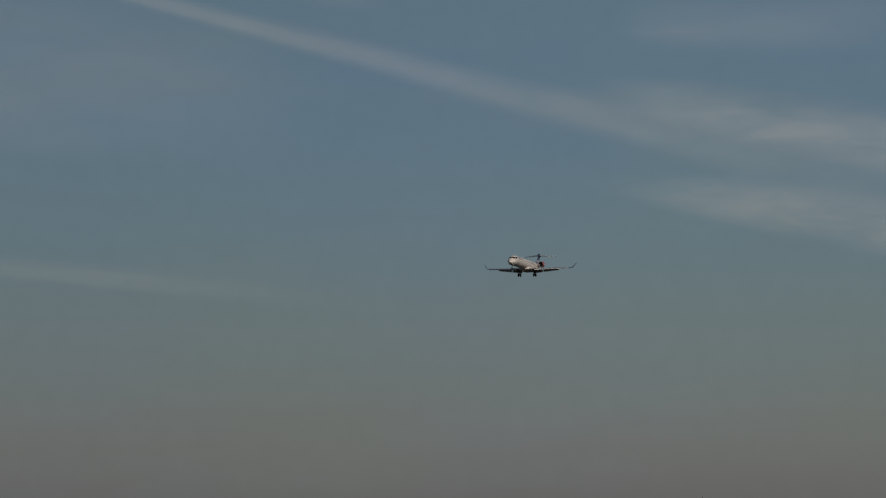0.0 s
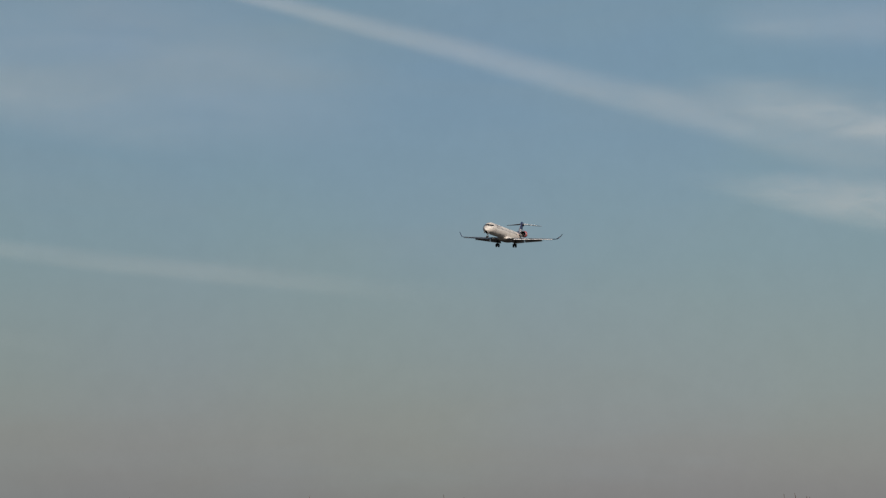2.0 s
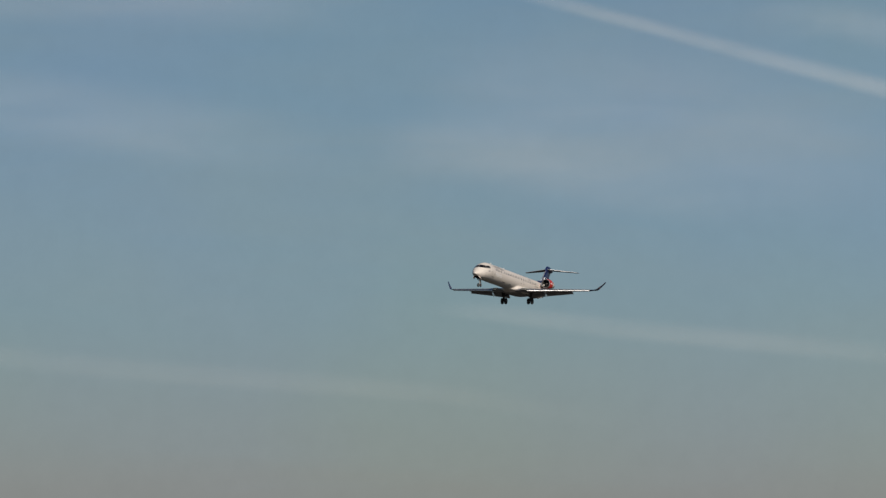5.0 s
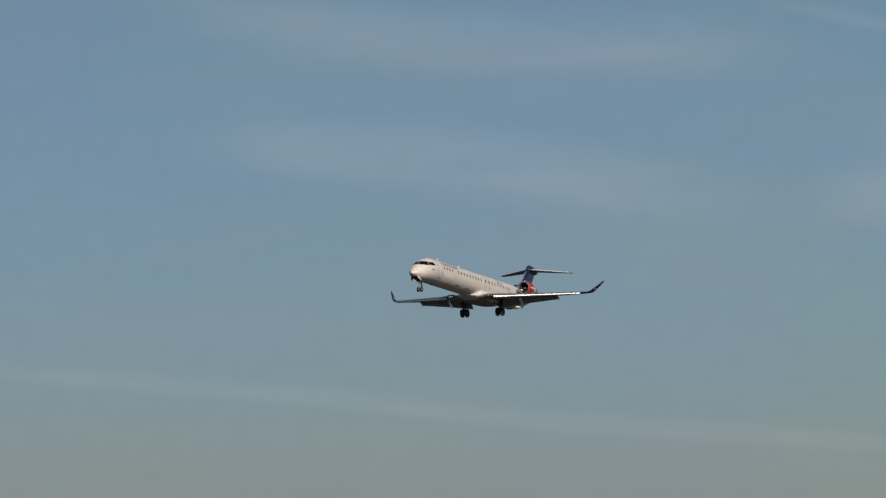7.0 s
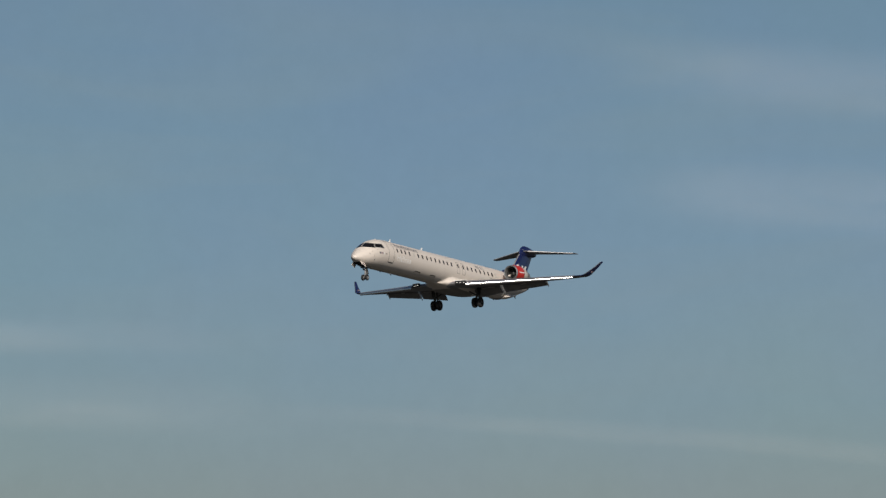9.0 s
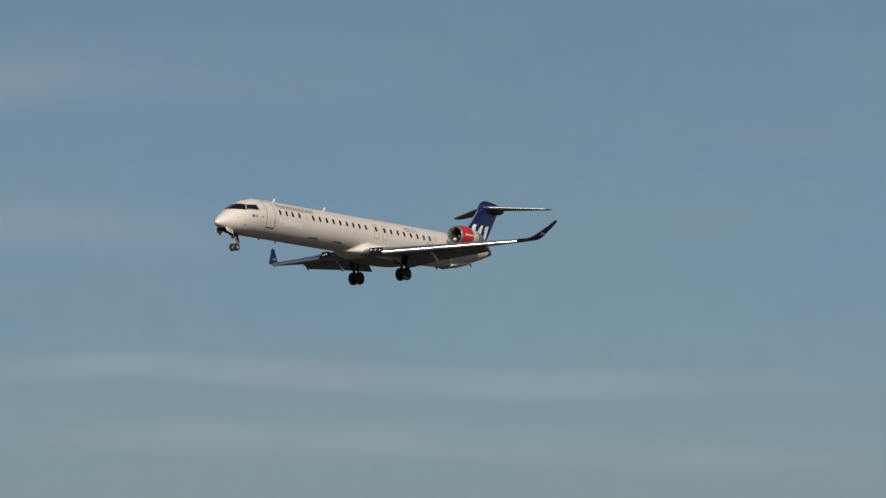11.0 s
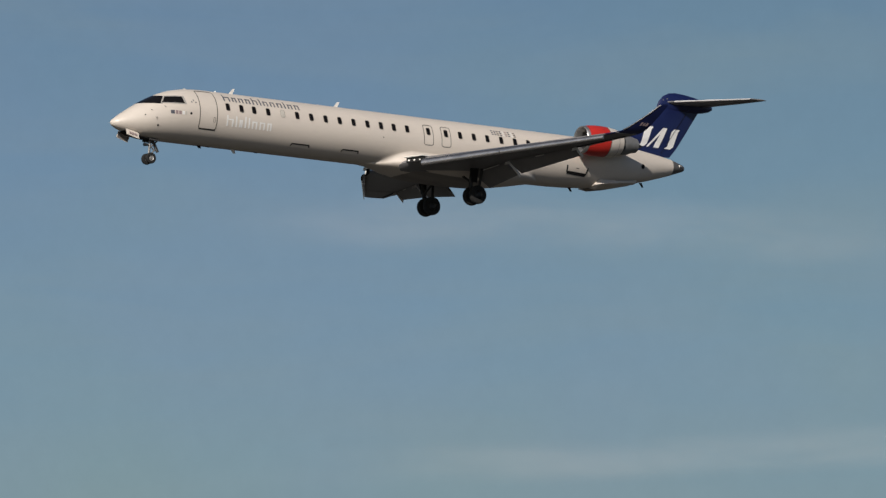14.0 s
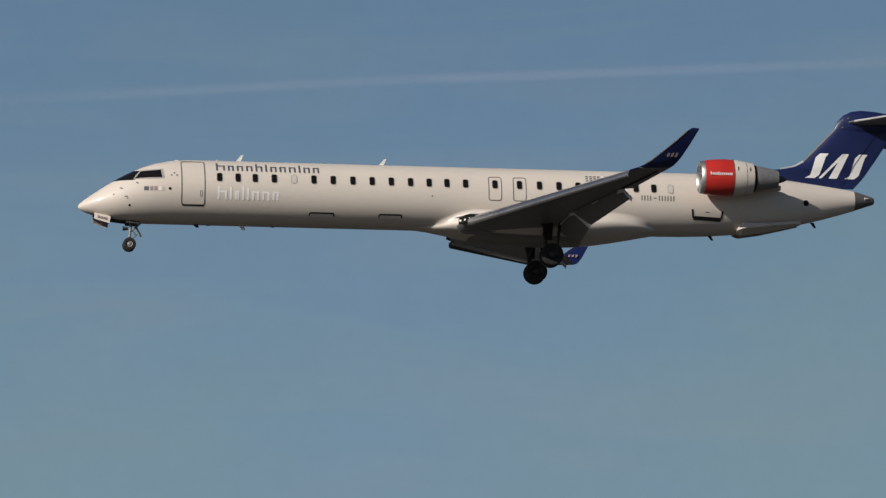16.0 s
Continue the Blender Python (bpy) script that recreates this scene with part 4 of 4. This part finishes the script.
M_TRAIL = trail_material("spread contrail ice", 0.135, 0.5, 0.02, 0.62)
M_WISP = trail_material("faint cirrus ice", 0.09, 0.85)
M_PATCH = trail_material("ragged cirrus ice", 0.23, 0.85, 0.017, 0.62)
M_VEIL = trail_material("thin cirrus veil", 0.065, 0.6)
M_THIN = trail_material("thin contrail ice", 0.07, 0.5)
M_HAIR = trail_material("old drifting contrail ice", 0.042, 0.6)
build_ground()
build_sky()
trail([(-63.40, 9.30, 0.14), (-66.00, 8.80, 0.14), (-68.20, 8.33, 0.13), (-69.69, 7.94, 0.12), (-71.05, 7.58, 0.15), (-72.23, 7.28, 0.17), (-73.40, 6.99, 0.21), (-75.02, 6.56, 0.26), (-76.56, 6.19, 0.34), (-78.10, 5.87, 0.52), (-80.25, 5.39, 0.68), (-83.58, 4.68, 0.68)], M_TRAIL, "broad spread contrail across the sky", 4200)
trail([(-75.51, 5.64, 0.12), (-76.62, 5.49, 0.23), (-77.49, 5.40, 0.37), (-79.13, 5.12, 0.46), (-80.86, 4.89, 0.52), (-83.58, 4.43, 0.49)], M_PATCH, "ragged pale patch of cirrus", 4190)
trail([(-75.64, 6.71, 0.18), (-76.87, 6.43, 0.37), (-78.42, 6.17, 0.46), (-80.26, 5.76, 0.49), (-82.99, 5.35, 0.49)], M_PATCH, "ragged pale patch of cirrus", 4188)
trail([(-75.89, 7.33, 0.37), (-77.50, 7.29, 0.43), (-79.96, 7.35, 0.49)], M_WISP, "pale patch of cirrus", 4185)
trail([(-66.90, 4.90, 0.10), (-67.90, 4.84, 0.16), (-69.40, 4.66, 0.18), (-71.20, 4.50, 0.18), (-74.20, 4.22, 0.22)], M_THIN, "faint thin drifting contrail", 4180)
trail([(-54.60, 4.92, 0.16), (-57.60, 4.74, 0.16), (-60.80, 4.50, 0.18), (-63.60, 4.22, 0.20), (-67.40, 3.96, 0.18), (-70.60, 3.50, 0.20)], M_HAIR, "faint thin drifting contrail", 4178)
trail([(-66.20, 6.68, 0.37), (-67.43, 6.67, 0.55), (-69.29, 6.30, 0.55), (-71.14, 6.07, 0.49)], M_VEIL, "pale patch of cirrus", 4170)
trail([(-66.60, 7.30, 0.70), (-68.40, 7.10, 1.20), (-70.60, 6.80, 1.30), (-73.60, 6.40, 0.90)], M_VEIL, "pale veil of thin cirrus", 4175)
trail([(-70.20, 8.09, 0.25), (-71.75, 8.01, 0.31), (-72.99, 7.74, 0.31), (-73.93, 7.59, 0.25)], M_WISP, "pale patch of cirrus", 4168)
trail([(-58.95, 8.77, 0.43), (-60.50, 8.54, 0.55), (-62.68, 8.36, 0.55), (-65.16, 8.29, 0.55), (-67.64, 8.08, 0.49)], M_VEIL, "pale patch of cirrus", 4165)
trail([(-59.27, 7.36, 0.49), (-60.82, 7.18, 0.55), (-62.68, 7.07, 0.60), (-64.60, 6.80, 0.60), (-67.20, 6.50, 0.45)], M_VEIL, "pale patch of cirrus", 4155)
trail([(-44.64, 5.79, 0.28), (-46.17, 5.77, 0.25), (-47.59, 5.87, 0.25), (-49.26, 5.75, 0.28), (-51.73, 5.62, 0.31), (-54.20, 5.64, 0.28), (-57.27, 5.52, 0.31)], M_THIN, "long flat streak of cirrus", 4145)
trail([(-45.26, 5.06, 0.37), (-48.02, 5.07, 0.37), (-51.11, 5.04, 0.37), (-54.19, 4.87, 0.43), (-57.26, 4.79, 0.43)], M_VEIL, "long flat streak of cirrus", 4140)
trail([(-39.60, 9.55, 0.10), (-41.60, 9.36, 0.14), (-43.60, 9.16, 0.14), (-45.30, 8.86, 0.16), (-47.00, 8.40, 0.20)], M_HAIR, "faint curved white contrail", 4135)
trail([(-35.57, 5.20, 0.34), (-38.02, 5.24, 0.37), (-41.11, 5.37, 0.37), (-44.20, 5.29, 0.37), (-47.28, 5.32, 0.37)], M_VEIL, "long flat streak of cirrus", 4130)
trail([(-41.12, 7.49, 0.37), (-42.98, 7.54, 0.43), (-44.84, 7.28, 0.49), (-47.00, 7.38, 0.49), (-49.76, 7.26, 0.49)], M_VEIL, "pale patch of cirrus", 4128)
trail([(-25.14, 5.43, 0.31), (-28.20, 5.52, 0.31), (-30.66, 5.56, 0.31), (-33.75, 5.71, 0.34), (-36.84, 5.58, 0.34), (-39.90, 5.40, 0.32), (-43.50, 5.26, 0.30)], M_WISP, "long flat streak of cirrus", 4127)
trail([(-25.72, 8.00, 0.37), (-28.17, 8.15, 0.43), (-30.03, 8.23, 0.49), (-32.52, 7.99, 0.43), (-35.00, 7.91, 0.37)], M_WISP, "pale patch of cirrus", 4126)
trail([(-39.25, 8.78, 0.37), (-41.74, 8.72, 0.49), (-44.23, 8.76, 0.55), (-46.72, 8.98, 0.55), (-49.79, 9.03, 0.49)], M_HAIR, "pale veil of thin cirrus", 4124)
trail([(-36.38, 10.09, 0.55), (-39.50, 9.96, 0.68), (-41.99, 9.88, 0.74), (-45.09, 9.76, 0.68)], M_VEIL, "pale veil of thin cirrus", 4122)
trail([(3.72, 10.49, 0.11), (1.86, 10.58, 0.11), (-0.32, 10.70, 0.09), (-2.51, 10.82, 0.09), (-5.33, 10.90, 0.09), (-7.94, 10.96, 0.10), (-9.69, 11.01, 0.11)], M_THIN, "thin straight fresh contrail", 4125)



def build_tree(x, y, height, seed):
    """A bare winter tree: tapered trunk, limbs, and a crown of many fine twigs."""
    rnd = random.Random(seed)
    base = Vector((x, y, 0))
    tree = tagged(new("bare_tree"), "leafless winter tree with fine upright twigs in the field", "tree", "far row of bare trees")
    tree.location = base
    wood, twigs = bmesh.new(), bmesh.new()

    def grow(p, d, length, r, level):
        q = p + d * length
        tube(p, q, r, r * 0.62, 6 if level < 2 else 4, wood if level < 2 else twigs)
        if level == 4:
            return
        for k in range(4 if level else 9):
            t = 0.35 + 0.65 * rnd.random() if level == 0 else 0.3 + 0.7 * rnd.random()
            side = Vector((rnd.uniform(-1, 1), rnd.uniform(-1, 1), rnd.uniform(-0.1, 0.4))).normalized()
            grow(p + d * length * t, (d * 0.9 + side * 0.65 + Vector((0, 0, 0.25))).normalized(), length * rnd.uniform(0.42, 0.6), r * 0.5, level + 1)
        grow(q, (d + Vector((rnd.uniform(-0.25, 0.25), rnd.uniform(-0.25, 0.25), 0.1))).normalized(), length * 0.6, r * 0.6, level + 1)

    grow(Vector((0, 0, -0.1)), Vector((rnd.uniform(-0.05, 0.05), rnd.uniform(-0.05, 0.05), 1)).normalized(), height * 0.42, height * 0.017, 0)
    tip = max((v.co for v in twigs.verts), key=lambda c: c.z)
    k = height / tip.z
    tree.location = base - Vector((tip.x * k, tip.y * k, 0))
    for b in (wood, twigs):
        bmesh.ops.scale(b, vec=(k, k, k), verts=b.verts)
    part("trunk", wood, M_BARK, tree)
    part("crown", twigs, M_BARK, tree)


for az, el, r, seed in ((-77.00, 2.15, 322, 1), (-77.12, 2.16, 345, 2), (-77.25, 2.13, 368, 3), (-76.92, 2.10, 384, 11), (-73.30, 2.13, 345, 4), (-73.52, 2.10, 366, 12), (-71.84, 2.11, 350, 5), (-69.88, 2.08, 360, 6), (-79.6, 1.9, 372, 7),
                        (-74.9, 1.95, 365, 8), (-75.9, 1.98, 350, 13), (-70.9, 1.95, 341, 14), (-68.2, 1.85, 355, 9), (-66.0, 1.7, 380, 10)):
    p = heading(az, el, r)
    build_tree(p.x, p.y, p.z, seed)


def motions():
    # seconds, place of the aeroplane's middle, heading, pitch and bank in degrees
    FLIGHT = [(0, 1337.77, 353.63, 113.49, 1.58, 0.20, 0.08), (0.5, 1297.54, 351.03, 111.86, 1.66, 0.20, 0.89), (1, 1257.59, 347.46, 110.38, 1.68, 0.30, 1.92), (1.5, 1217.79, 343.46, 109.00, 1.68, 0.29, 2.68),
              (2, 1178.23, 339.05, 106.69, 1.38, 0.54, 2.31), (2.5, 1138.37, 335.92, 104.26, 1.13, 0.77, 1.92), (3, 1098.73, 332.30, 101.44, 0.85, 0.99, 1.64), (3.5, 1059.63, 328.04, 95.54, 0.51, 1.59, 2.03),
              (3.7, 1015.67, 316.81, 92.07, 0.37, 1.57, 1.89), (4.1, 920.97, 300.49, 84.82, 0.57, 1.64, 1.84), (4.5, 830.52, 295.15, 78.21, 1.48, 1.71, 1.78), (4.9, 746.01, 292.45, 72.17, 2.71, 1.78, 1.73),
              (5.3, 668.97, 286.71, 66.64, 3.85, 1.85, 1.71), (5.8, 585.28, 270.06, 60.39, 4.55, 1.93, 1.73), (6, 558.24, 262.24, 58.36, 4.58, 2.01, 2.13), (6.5, 530.99, 259.91, 57.24, 4.56, 2.01, 1.06),
              (7, 503.73, 257.57, 56.13, 4.54, 1.87, -0.48), (7.5, 476.48, 255.23, 55.01, 4.64, 1.66, -1.86), (8, 449.23, 252.90, 53.90, 4.74, 1.52, -2.58), (8.2, 438.33, 251.96, 53.45, 4.70, 1.57, -2.09),
              (8.6, 416.53, 250.09, 52.56, 4.62, 1.38, -1.59), (9, 394.73, 248.22, 51.66, 4.54, 1.18, -1.12), (9.4, 372.93, 246.35, 50.77, 4.46, 0.97, -0.66), (9.8, 351.13, 244.49, 49.88, 4.38, 0.75, -0.21),
              (10.3, 323.88, 242.15, 48.77, 4.28, 0.47, 0.33), (10.5, 312.98, 241.22, 48.32, 4.24, 0.30, 0.36), (11, 285.73, 238.88, 47.20, 4.16, -0.08, -0.47), (11.5, 258.48, 236.54, 46.09, 4.09, -0.29, -0.55),
              (12, 231.22, 234.21, 44.97, 4.01, -0.35, -0.41), (12.5, 203.97, 231.87, 43.86, 4.08, -0.12, -0.30), (13, 176.72, 229.53, 42.74, 4.15, 0.43, -0.46), (13.5, 149.47, 227.20, 41.63, 4.22, 0.94, -0.45),
              (14, 122.22, 224.86, 40.51, 4.29, 1.00, -0.68), (14.5, 94.97, 222.53, 39.40, 4.36, 0.68, -0.89), (15, 67.72, 220.19, 38.28, 4.47, 0.52, -0.33), (15.5, 40.47, 217.85, 37.17, 4.83, 0.72, -0.31),
              (16, 13.22, 215.52, 36.05, 5.17, 0.27, -1.02)]
    walk(airliner, [(t, pose(x, y, z + 1.7, bank, pitch, turn)) for t, x, y, z, turn, pitch, bank in FLIGHT])


motions()
